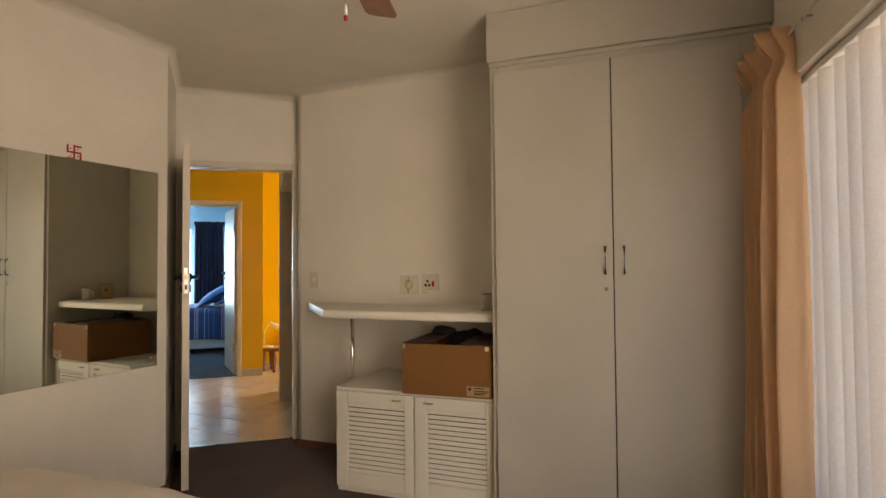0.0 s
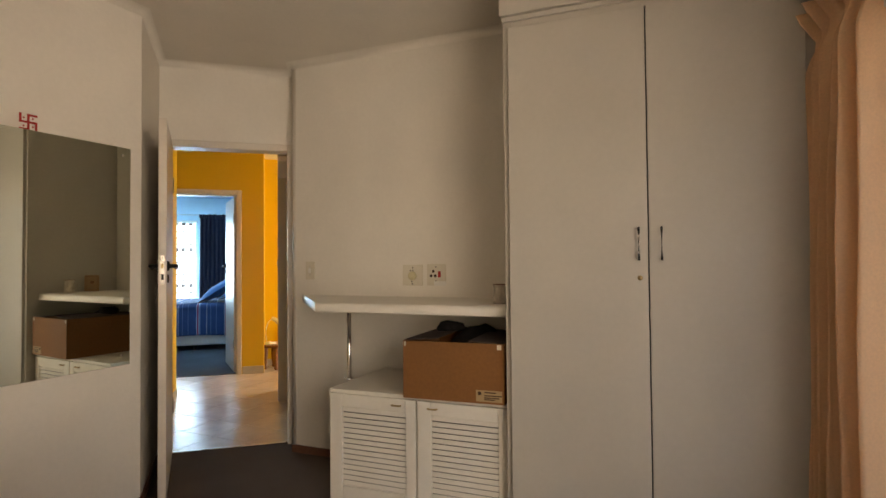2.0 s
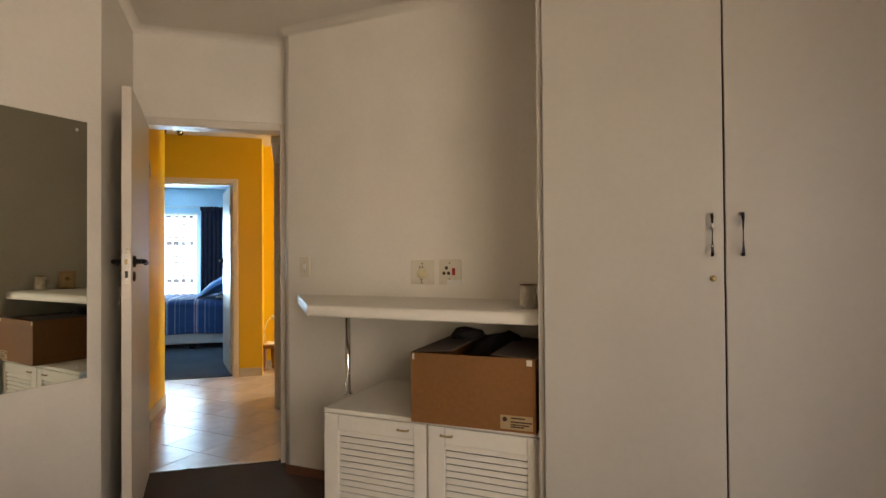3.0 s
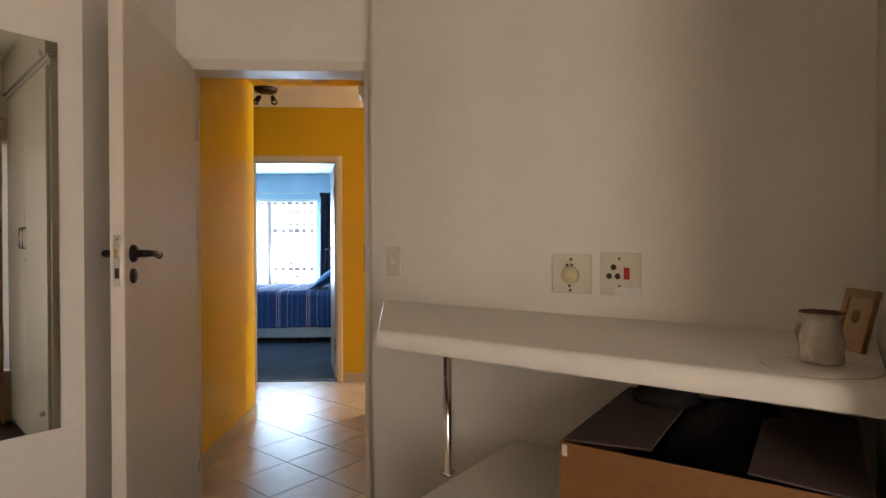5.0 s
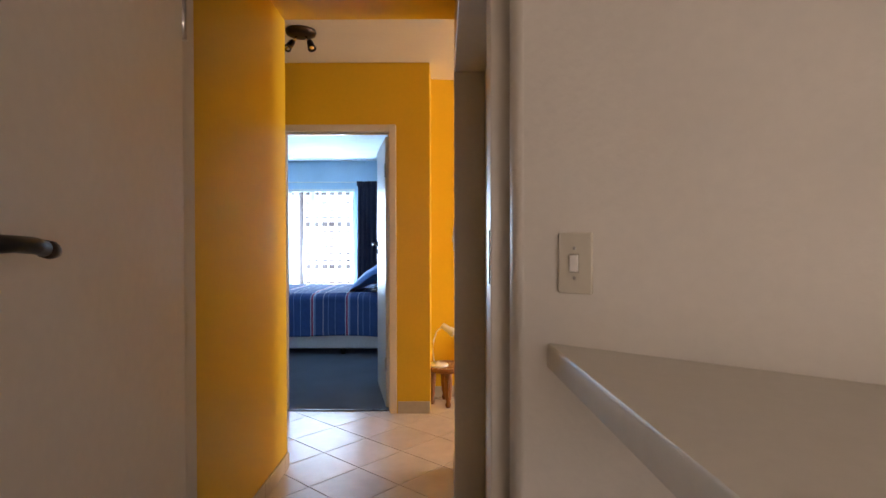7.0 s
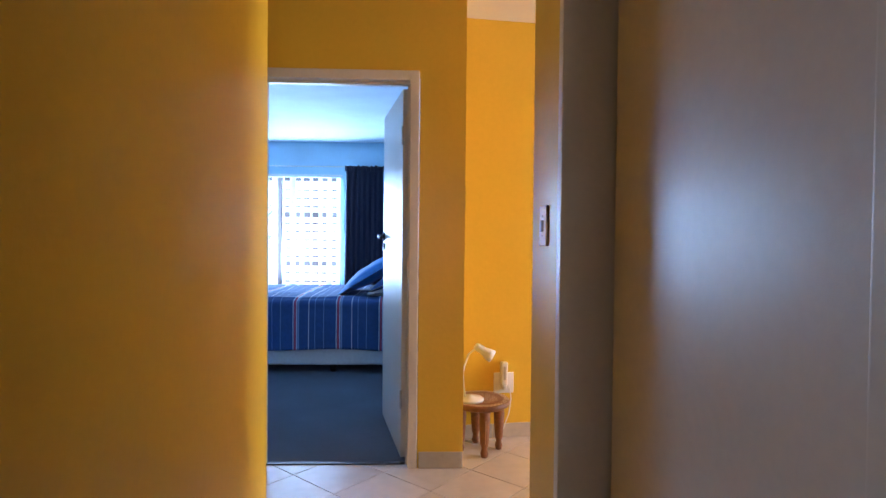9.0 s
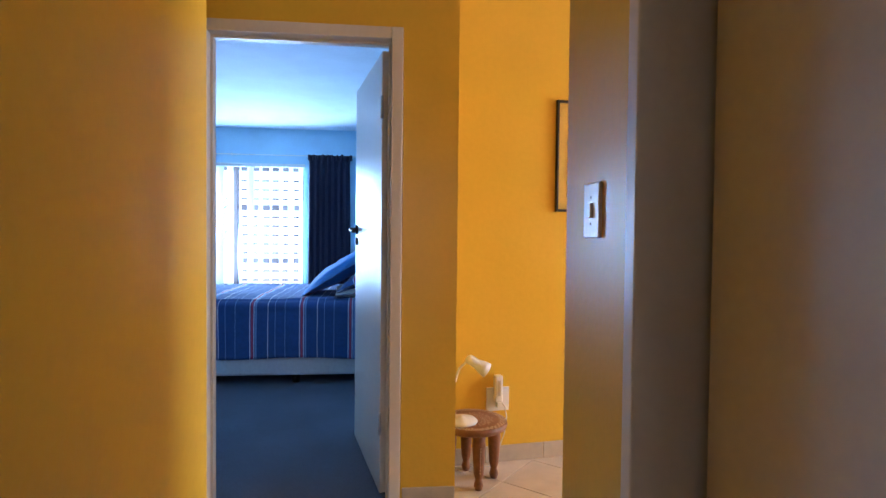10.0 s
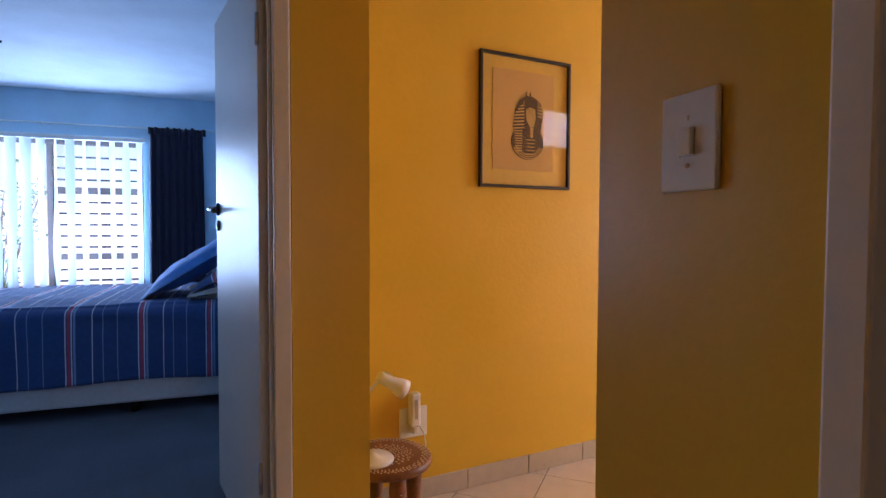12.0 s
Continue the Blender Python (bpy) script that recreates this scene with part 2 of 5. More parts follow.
def lathe(profile, steps=24, m=None):
    """A turned body from (radius, height) pairs."""
    b = bmesh.new()
    rings = []
    for r, z in profile:
        rings.append([b.verts.new((max(r, 1e-4) * math.cos(2 * math.pi * i / steps), max(r, 1e-4) * math.sin(2 * math.pi * i / steps), z)) for i in range(steps)])
    for lo, hi in zip(rings, rings[1:]):
        for i in range(steps):
            b.faces.new((lo[i], lo[(i + 1) % steps], hi[(i + 1) % steps], hi[i]))
    b.faces.new(rings[0][::-1])
    b.faces.new(rings[-1])
    for f in b.faces:
        f.smooth = len(f.verts) == 4
    if m is not None:
        b.transform(m)
    return b


def tube(points, radius, steps=10):
    """A round bar along points."""
    b = bmesh.new()
    pts = [Vector(p) for p in points]
    rings = []
    for i, p in enumerate(pts):
        d = (pts[min(i + 1, len(pts) - 1)] - pts[max(i - 1, 0)]).normalized()
        q = d.to_track_quat("Z", "Y")
        r = radius[i] if isinstance(radius, (list, tuple)) else radius
        rings.append([b.verts.new(p + q @ Vector((r * math.cos(2 * math.pi * k / steps), r * math.sin(2 * math.pi * k / steps), 0))) for k in range(steps)])
    for lo, hi in zip(rings, rings[1:]):
        for k in range(steps):
            b.faces.new((lo[k], lo[(k + 1) % steps], hi[(k + 1) % steps], hi[k])).smooth = True
    b.faces.new(rings[0][::-1])
    b.faces.new(rings[-1])
    return b


def sheet(fn, nu, nv, thick=0.0):
    """A grid of fn(s, t), s and t from 0 to 1, made solid where thick is given."""
    b = bmesh.new()
    g = [[b.verts.new(fn(i / nu, j / nv)) for j in range(nv + 1)] for i in range(nu + 1)]
    for i in range(nu):
        for j in range(nv):
            b.faces.new((g[i][j], g[i + 1][j], g[i + 1][j + 1], g[i][j + 1])).smooth = True
    if thick:
        bmesh.ops.recalc_face_normals(b, faces=b.faces)
        bmesh.ops.solidify(b, geom=b.faces[:], thickness=thick)
        for f in b.faces:
            f.smooth = True
    return b


def part(name, bm, mat, parent=None, label=""):
    """Links a bmesh as one mesh object, under parent where given."""
    d = bpy.data.meshes.new(name)
    bm.to_mesh(d)
    bm.free()
    for q in (mat if isinstance(mat, (list, tuple)) else (mat,)):
        d.materials.append(q)
    ob = new(name, d)
    if parent:
        ob.parent = parent
    return tagged(ob, label) if label else ob


def thing(name, m, label, category, group="", kind=""):
    ob = new(name)
    ob.empty_display_size = 0.05
    ob.matrix_basis = m
    return tagged(ob, label, category, group, kind)


def structure(name, bm, mat, label="", m=None, category=""):
    ob = part(name, bm, mat)
    if m is not None:
        ob.matrix_basis = m
    return tagged(ob, label, category, kind="structure")


def wall(name, p0, p1, thick, z0, z1, mats, openings=(), label="", category="wall"):
    """A wall whose seen face runs from p0 to p1 with its body on the left of that way. mats: face, back. openings: (s0, s1, z0, z1)."""
    p0, p1 = Vector((*p0, 0)), Vector((*p1, 0))
    d = (p1 - p0)
    n, ln = d.length, d.normalized()
    b = bmesh.new()
    cuts = sorted({0.0, n, *(s for o in openings for s in o[:2])})
    for a, c in zip(cuts, cuts[1:]):
        holes = [o for o in openings if o[0] <= a + 1e-6 and o[1] >= c - 1e-6]
        spans = [(z0, z1)] if not holes else [(z0, holes[0][2]), (holes[0][3], z1)]
        for lo, hi in spans:
            if hi - lo > 1e-4:
                box(a, c, 0, thick, lo, hi, bm=b)
    bmesh.ops.remove_doubles(b, verts=b.verts, dist=1e-5)
    inner = [f for f in b.faces if sum(1 for g in b.faces if g is not f and (g.calc_center_median() - f.calc_center_median()).length < 1e-5)]
    bmesh.ops.delete(b, geom=inner, context="FACES")
    for f in b.faces:
        f.material_index = 1 if f.normal.y > 0.5 else 0
    q = Matrix.Translation(p0) @ Matrix.Rotation(math.atan2(ln.y, ln.x), 4, "Z")
    return structure(name, b, mats, label, q, category)


# ---------- structure: bedroom ----------
MX, SY, WX, BY = -0.055, -0.14, 3.26, -5.2     # mirror wall, socket wall, beyond the window wall, back wall
C1 = room(MX, -1.108)
C2 = Vector((0.321, 4.168, 0))
c_mir0 = room(MX - 0.066 * (-1.13 - BY), BY)
wall("wall_mirror", c_mir0.xy, C1.xy, 0.15, 0, CEIL, (CREAM, CREAM), label="cream painted plaster wall that carries the mirror")
wall("wall_nook", C1.xy, (-0.52, 4.33), 0.12, 0, CEIL, (CREAM, CREAM), label="short cream wall behind the open door")
wall("wall_door", (-0.82, 4.33), (0.46, 4.33), 0.12, 0, CEIL, (CREAM, YELLOW), [(0.30, 1.15, 0, 2.078)], label="cream wall with the bedroom doorway")
SW_DIR = (room(WX + 0.2, SY) - C2).normalized()
C2S = C2 + SW_DIR * 0.03      # the rounded corner runs into the socket wall here
def round_corner(a, c, b_, n=8):
    """Points of a curve from a to b_, drawn towards the corner c."""
    return [((1 - k / n) ** 2 * a + 2 * (k / n) * (1 - k / n) * c + (k / n) ** 2 * b_) for k in range(n + 1)]
bend = [p.xy for p in round_corner(C2S, C2, Vector((C2.x + 0.002, C2.y + 0.035, 0)))]
q = prism(bend + [(0.335, 4.325), (0.45, 4.325), room(0.3, SY + 0.1).xy], 0, CEIL)
for f in q.faces:
    f.smooth = abs(f.normal.z) < 0.5 and f.calc_area() < 0.06
structure("wall_return", q, CREAM, "short cream return with a rounded corner beside the doorway", category="wall")
wall("wall_socket", C2S.xy, room(WX + 0.2, SY).xy, 0.12, 0, CEIL, (CREAM, CREAM), label="cream plaster wall with switch and sockets")
W0, W1 = room(3.05, SY), room(3.50, BY)
WS = (0.62, 4.3, 0.35, 2.035)     # window: from, to along the wall, sill, head
wall("wall_window", W0.xy, W1.xy, 0.24, 0, CEIL, (CREAM, CREAM), [WS], label="cream wall with the wide bedroom window")
wall("wall_back", room(3.78, BY).xy, room(MX - 0.45, BY).xy, 0.15, 0, CEIL, (CREAM, CREAM), label="plain cream back wall of the bedroom")
outline = [room(MX - 0.45, BY - 0.15).xy, room(MX - 0.17, -1.1).xy, (-0.66, 4.45), (0.4, 4.45), room(WX + 0.24, SY + 0.12).xy, room(3.78, BY - 0.15).xy]
structure("ceiling_bedroom", prism(outline, CEIL + 0.001, CEIL + 0.12), CEILING, "plain plastered bedroom ceiling", category="ceiling")
structure("floor_bedroom", prism([room(MX - 0.45, BY - 0.15).xy, room(MX - 0.17, -1.1).xy, (-0.66, 4.39), (0.45, 4.39), room(WX + 0.24, SY + 0.12).xy, room(3.78, BY - 0.15).xy], -0.12, 0.0), CARPET, "worn taupe bedroom carpet", category="floor")


def cove(name, pts, z, r, mat, label):
    """A hollow cornice along a line on the wall's face; the room lies on the right of the way."""
    b = bmesh.new()
    prof = [(0, -r)] + [(r - r * math.cos(a), -r + r * math.sin(a)) for a in [math.pi / 2 * k / 6 for k in range(1, 7)]] 
    pts = [Vector((p[0], p[1], 0)) for p in pts]
    rows_ = []
    for i, p in enumerate(pts):
        d0 = (pts[i] - pts[i - 1]).normalized() if i else (pts[1] - pts[0]).normalized()
        d1 = (pts[i + 1] - pts[i]).normalized() if i < len(pts) - 1 else d0
        n0, n1 = Vector((d0.y, -d0.x, 0)), Vector((d1.y, -d1.x, 0))
        nn = (n0 + n1).normalized()
        k = 1 / max(nn.dot(n0), 0.3)
        rows_.append([b.verts.new(p + nn * (o * k) + Vector((0, 0, z + h))) for o, h in prof])
    m_ = len(prof)
    for a, c in zip(rows_, rows_[1:]):
        for j in range(m_ - 1):
            b.faces.new((a[j], c[j], c[j + 1], a[j + 1])).smooth = True
    bmesh.ops.recalc_face_normals(b, faces=b.faces)
    return structure(name, b, mat, label, category="cornice")


cove("trim_cornice_bedroom", [c_mir0.xy, C1.xy, (-0.52, 4.33), (0.335, 4.33), C2.xy, room(1.80, SY).xy], CEIL - 0.0005, 0.04, CREAM, "hollow plaster cornice round the bedroom ceiling")


# ---------- structure: corridor, hall and blue room ----------
wall("wall_corridor_left", (LEFT, 4.45), (LEFT, 6.04), 0.12, 0, HALL, (YELLOW, YELLOW), label="glossy yellow corridor wall ending at an open corner")
wall("wall_corridor_right", (RIGHT, 6.024), (RIGHT, 5.62), 0.16, 0, HALL, (YELLOW, YELLOW), label="glossy yellow corridor wall with a switch and a closed door")
structure("wall_corridor_return", box(0.35, 0.392, 4.451, 4.655, 0, HALL), YELLOW, "short yellow return beside the corridor door", category="wall")
structure("wall_corridor_over", box(RIGHT, 0.392, 4.451, 5.6195, 2.076, HALL), YELLOW, "yellow wall above the corridor door", category="wall")
wall("wall_hall_south", (6.0, 6.04), (0.393, 6.04), 0.12, 0, HALL, (YELLOW, YELLOW), [(2.92, 3.5, 1.82, 2.15)], label="yellow side wall of the hall with a small fanlight")
structure("wall_hall_south_left", box(-4.0, -0.81, 5.92, 6.04, 0, HALL), YELLOW, "yellow side wall of the hall", category="wall")
structure("wall_hall_west", box(-4.12, -4.0, 5.9, 7.2, 0, HALL), YELLOW, "yellow end wall of the hall", category="wall")
wall("wall_blue_door", (-4.1, BLUE), (0.07, BLUE), 0.12, 0, HALL, (YELLOW, BLUE_WALL), [(3.03, 3.93, 0, 2.078)], label="yellow wall with the blue bedroom's doorway")
PA, PB = Vector((0.03, 7.413)), Vector((5.2, 7.413 + 5.17 * 0.133))
structure("wall_recess_side", box(-0.05, 0.07, BLUE + 0.12, 7.6, 0, HALL), YELLOW, "short yellow side of the recess", category="wall")
structure("wall_picture", prism([PA, PB, PB + Vector((0, 0.12)), PA + Vector((0, 0.12))], 0, HALL), YELLOW, "bright yellow wall that carries the framed print", category="wall")
wall("wall_hall_east", (5.0, 8.2), (5.0, 5.9), 0.12, 0, HALL, (YELLOW, YELLOW), [(0.9, 2.0, 0.02, 2.1)], label="unseen yellow end wall of the hall with an added glazed door")
structure("ceiling_hall", box(-4.2, 5.2, 4.45, 7.1, HALL + 0.001, HALL + 0.1), HALL_CEILING, "cream ceiling of the corridor and hall", category="ceiling")
structure("ceiling_recess", prism([(0.07, 7.1), (5.2, 7.1), (5.2, 8.2), (0.07, 7.56)], HALL + 0.001, HALL + 0.1), HALL_CEILING, "cream ceiling of the recess", category="ceiling")
structure("beam_corridor", box(LEFT, RIGHT, 5.76, 6.03, 2.447, HALL + 0.01), YELLOW, "yellow beam across the corridor's end", category="beam")
structure("ceiling_blue_room", box(-5.0, 0.75, 7.1, FAR + 0.2, HALL + 0.02, HALL + 0.13), BLUE_CEIL, "white ceiling of the blue bedroom", category="ceiling")
structure("floor_blue_room", prism([(-5.0, BLUE + 0.06), (0.0, BLUE + 0.06), (0.0, 7.55), (0.75, 7.55), (0.75, FAR + 0.2), (-5.0, FAR + 0.2)], -0.12, 0.001), BLUE_CARPET, "carpet of the blue bedroom with its blue light put into the colour", category="floor")
structure("wall_blue_east", box(0.45, 0.57, 7.56, FAR + 0.2, 0, HALL + 0.03), BLUE_WALL, "pale blue side wall", category="wall")
structure("wall_blue_fill", box(-0.05, 0.57, 7.5, 7.62, 0, HALL + 0.03), BLUE_WALL, "pale blue return wall", category="wall")
structure("wall_blue_west", box(-4.6, -4.48, 7.1, FAR + 0.2, 0, HALL + 0.03), BLUE_WALL, "pale blue side wall", category="wall")
BWX0, BWX1, BWZ0, BWZ1 = -3.4, -1.30, 0.48, 2.06
wall("wall_blue_window", (-4.5, FAR), (0.5, FAR), 0.2, 0, HALL + 0.03, (BLUE_WALL, BLUE_WALL), [(BWX0 + 4.5, BWX1 + 4.5, BWZ0, BWZ1)], label="pale blue wall with the blue bedroom's window")
structure("floor_hall_bed", box(-4.2, 5.2, 4.37, BLUE + 0.075, -0.12, -0.006), GROUT, "dark grout bed of the tiled hall floor", category="floor")
structure("floor_recess_bed", prism([(0.0, BLUE + 0.07), (5.2, BLUE + 0.07), (5.2, 8.2), (0.0, 7.5)], -0.12, -0.006), GROUT, "dark grout bed of the recess floor", category="floor")

# ---------- door frames and doors ----------
def rail_frame(name, m, clear, height, depth, face, proud, label, mat):
    """A pressed door frame round an opening that runs along local x from 0 to clear; the wall's body lies from y = 0 to depth."""
    t = thing(name, m, label, "door frame", kind="structure")
    y0, y1 = -proud, depth + proud
    part("jamb", box(-face, 0, y0, y1, 0, height + face, 0.004), mat, t)
    part("jamb", box(clear, clear + face, y0, y1, 0, height + face, 0.004), mat, t)
    part("head", box(0, clear, y0 + 0.0015, y1 - 0.0015, height, height + face, 0.004), mat, t)
    if name != "door_frame_2":
        return t
    part("door_stop", box(0, 0.012, depth * 0.38, depth * 0.72, 0, height - 0.012, 0.002), mat, t)
    part("door_stop", box(clear - 0.012, clear, depth * 0.38, depth * 0.72, 0, height - 0.012, 0.002), mat, t)
    part("door_stop", box(0, clear, depth * 0.38, depth * 0.72, height - 0.012, height, 0.002), mat, t)
    return t


f1 = rail_frame("door_frame_1", pose(-0.470, 4.33, 0), 0.760, 2.03, 0.12, 0.048, 0.006, "cream enamelled frame of the bedroom doorway", ENAMEL)
part("strike_plate", box(0.757, 0.762, 0.008, 0.028, 1.14, 1.27, 0.0015), BRONZE, f1, "worn bronze strike plate")
f2 = rail_frame("door_frame_2", pose(-0.985, BLUE, 0), 0.762, 2.034, 0.12, 0.05, 0.008, "cream enamelled frame of the blue room's doorway", ENAMEL)
for z in (0.25, 1.75):
    part("hinge", box(0.756, 0.768, 0.108, 0.122, z, z + 0.1, 0.002), BRONZE, f2, "small dark hinge")
f3 = rail_frame("door_frame_3", pose(RIGHT, 5.602, 0, 0, 0, -90), 0.898, 2.03, 0.16, 0.045, 0.008, "cream enamelled frame of the closed corridor door", ENAMEL)
# added unseen wall: blocks the sky and blackens the gap beside the shut door
structure("wall_side_room", box(0.392, 0.6, 4.4505, 4.62, 0, HALL, bm=box(0.45, 0.6, 4.62, 5.919, 0, HALL)), DARK, "unseen near-black wall added to keep the closed door's gap dark", category="wall")


def lever(parent, x, y, z, side, along):
    """A lever handle with its rose and key plate on a door's face at y; side is the way it stands out, along the way it points."""
    turn_ = Matrix.Translation((x, y, z)) @ Matrix.Rotation(-side * math.pi / 2, 4, "X")
    rose = lathe([(0.0, 0), (0.027, 0), (0.027, 0.006), (0.024, 0.010), (0.012, 0.012), (0.011, 0.034)], 24)
    h = part("rose", rose, BLACK, parent, "black lever handle rose")
    h.matrix_basis = turn_
    pts = [(x, y + side * 0.030, z), (x + along * 0.010, y + side * 0.040, z), (x + along * 0.035, y + side * 0.044, z), (x + along * 0.075, y + side * 0.043, z - 0.002), (x + along * 0.1, y + side * 0.041, z - 0.006)]
    part("lever", tube(pts, [0.0105, 0.011, 0.010, 0.0105, 0.0105], 12), BLACK, parent, "black lever")
    tip = [(x + along * 0.099, y + side * 0.041, z - 0.006), (x + along * 0.115, y + side * 0.040, z - 0.008), (x + along * 0.128, y + side * 0.038, z - 0.010)]
    part("lever_tip", tube(tip, [0.0112, 0.012, 0.009], 12), BRONZE, parent, "worn bronze lever tip")
    key = part("key_plate", lathe([(0.0, 0), (0.023, 0), (0.023, 0.005), (0.019, 0.009), (0.0, 0.009)], 24), BRONZE, parent, "round bronze key plate")
    key.matrix_basis = Matrix.Translation((x, y, z - 0.068)) @ Matrix.Rotation(-side * math.pi / 2, 4, "X")
    slot = part("keyhole", box(-0.003, 0.003, -0.009, 0.009, 0.0085, 0.0098), DARK, key)
    return h


def door_leaf(name, m, width, label, handle_z, sides=(1, -1)):
    """A flush door: local x from the hinge to the lock edge, thickness along y."""
    t = thing(name, m, label, "door", kind="structure")
    part("leaf", box(0, width, -0.02, 0.02, 0.008, 2.022, 0.003), DOOR_PAINT, t)
    part("lock_plate", box(width - 0.0005, width + 0.0022, -0.0105, 0.0105, handle_z - 0.095, handle_z + 0.055, 0.001), STEEL, t, "steel lock face plate")
    part("latch", box(width + 0.001, width + 0.009, -0.006, 0.006, handle_z - 0.012, handle_z + 0.012, 0.002), BRASS, t, "brass latch")
    part("bolt_slot", box(width + 0.0018, width + 0.003, -0.006, 0.006, handle_z - 0.072, handle_z - 0.042), DARK, t)
    for z in (handle_z + 0.043, handle_z - 0.086):
        part("screw", lathe([(0.0, 0), (0.004, 0), (0.003, 0.0012), (0.0, 0.0014)], 10, Matrix.Translation((width + 0.0018, 0, z)) @ Matrix.Rotation(math.pi / 2, 4, "Y")), STEEL, t)
    for s in sides:
        lever(t, width - 0.062, s * 0.02, handle_z, s, -1)
    for z in (0.28, 1.72):
        part("hinge", lathe([(0.007, 0), (0.007, 0.1)], 12, Matrix.Translation((-0.004, 0.021, z))), STEEL, t)
    return t


hinge = Vector((-0.456, 4.318))
edge = Vector((-0.352, 3.525))
d_ = edge - hinge
d1 = door_leaf("door_1", pose(hinge.x, hinge.y, 0, 0, 0, math.degrees(math.atan2(d_.y, d_.x))), 0.803, "cream flush bedroom door standing wide open", 1.241)
ring = part("key", tube([(0.741 + 0.012 * math.cos(a), -0.034, 1.115 + 0.012 * math.sin(a)) for a in [k * math.pi / 6 for k in range(13)]], 0.0018, 6), STEEL, d1, "key with a steel ring")
part("key_fob", box(0.733, 0.751, -0.037, -0.033, 1.045, 1.062, 0.002), PLASTIC, d1, "small pale key fob")
part("key_cord", tube([(0.741, -0.034, 1.104), (0.738, -0.035, 1.085), (0.743, -0.035, 1.062)], 0.0015, 6), STEEL, d1)
h2, e2 = Vector((-0.243, 7.135)), Vector((-0.398, 7.895))
d_ = e2 - h2
door_leaf("door_2", pose(h2.x, h2.y, 0, 0, 0, math.degrees(math.atan2(d_.y, d_.x))), 0.765, "white flush door opened into the blue bedroom", 1.222)
for q in f3.children:
    if q.name.startswith("jamb") and min(c[0] for c in q.bound_box) > 0.5:
        q.data.transform(Matrix.Translation((0, 0.12, 0)) @ Matrix.Diagonal((1, 0.28, 1, 1)))
    elif q.name.startswith("jamb"):
        for v in q.data.vertices:
            v.co.y = min(v.co.y, 0.149)
d3 = door_leaf("door_3", pose(0.386, 5.582, 0, 0, 0, -90), 0.868, "cream flush corridor door standing shut", 1.20, ())
structure("trim_threshold_bedroom", box(-0.47, 0.29, 4.375, 4.402, -0.004, 0.006, 0.002), STEEL, "flat metal strip between carpet and tiles", category="threshold")
structure("trim_threshold_blue", box(-0.985, -0.223, 7.055, 7.085, -0.004, 0.006, 0.002), BRONZE, "flat metal strip between tiles and carpet", category="threshold")

# ---------- bedroom: trim and wall things ----------
b = bmesh.new()
def run(p0, p1, h, t):
    d = Vector((p1[0] - p0[0], p1[1] - p0[1], 0))
    q = box(0, d.length, -t, 0, 0, h, 0.003)
    join(b, q, Matrix.Translation((p0[0], p0[1], 0)) @ Matrix.Rotation(math.atan2(d.y, d.x), 4, "Z"))
run(c_mir0.xy, C1.xy, 0.05, 0.012)
run(C2.xy, room(0.86, SY).xy, 0.05, 0.012)
run(C1.xy, (-0.52, 4.33), 0.05, 0.012)
structure("baseboard_bedroom", b, BROWN_WOOD, "low brown wooden skirting at the carpet", category="skirting")

mirror = thing("wall_mirror_panel", ROOM @ pose(MX, -1.13, 0, 0, 0, -3.6) @ pose(0.0005, 1.13, 0), "large frameless wall mirror screwed to the cream wall", "mirror")
part("pane", box(0.0, 0.005, -3.05, -1.172, 0.745, 1.843, 0.001), MIRROR, mirror, "silvered glass")
for y, z in ((-1.216, 1.803), (-1.216, 0.795), (-3.0, 1.795), (-3.0, 0.78)):
    part("screw", lathe([(0.0, 0), (0.008, 0), (0.006, 0.004), (0.0, 0.005)], 14, Matrix.Translation((0.005, y, z)) @ Matrix.Rotation(math.pi / 2, 4, "Y")), STEEL, mirror, "domed mirror screw")

# red good-luck sign: four bent arms and four dots
sign = bmesh.new()
S, w_ = 0.036, 0.0045
for k in range(4):
    q = box(-w_, S, -w_, w_, 0, 0.0016)
    box(S - 2 * w_, S, -S, -w_, 0, 0.0016, bm=q)
    join(q, lathe([(0.0, 0), (0.0038, 0), (0.0038, 0.0016), (0.0, 0.0017)], 10, Matrix.Translation((0.018, 0.018, 0))))
    join(sign, q, Matrix.Rotation(k * math.pi / 2, 4, "Z") @ Matrix.Translation((0, 0, 0.00002 * k)))
s_ob = part("wall_sticker", sign, RED)
s_ob.matrix_basis = ROOM @ (pose(MX, -1.13, 0, 0, 0, -3.75) @ Matrix.Translation((0.0012, -0.515, 1.876)) @ Matrix(((0, 0, 1, 0), (1, 0, 0, 0), (0, 1, 0, 0), (0, 0, 0, 1))))
tagged(s_ob, "small red Hindu good-luck sign painted on the cream wall", "wall sign")


def on_socket_wall(name, x0, x1, z0, z1, label, category, sunk=0.0045):
    """A plate on the socket wall: local x along the wall, y out into the room, z up, from its lower corner."""
    t = thing(name, ROOM @ (Matrix.Translation((x1, SY + sunk, z0)) @ Matrix.Rotation(math.pi, 4, "Z")), label, category)
    return t, x1 - x0, z1 - z0


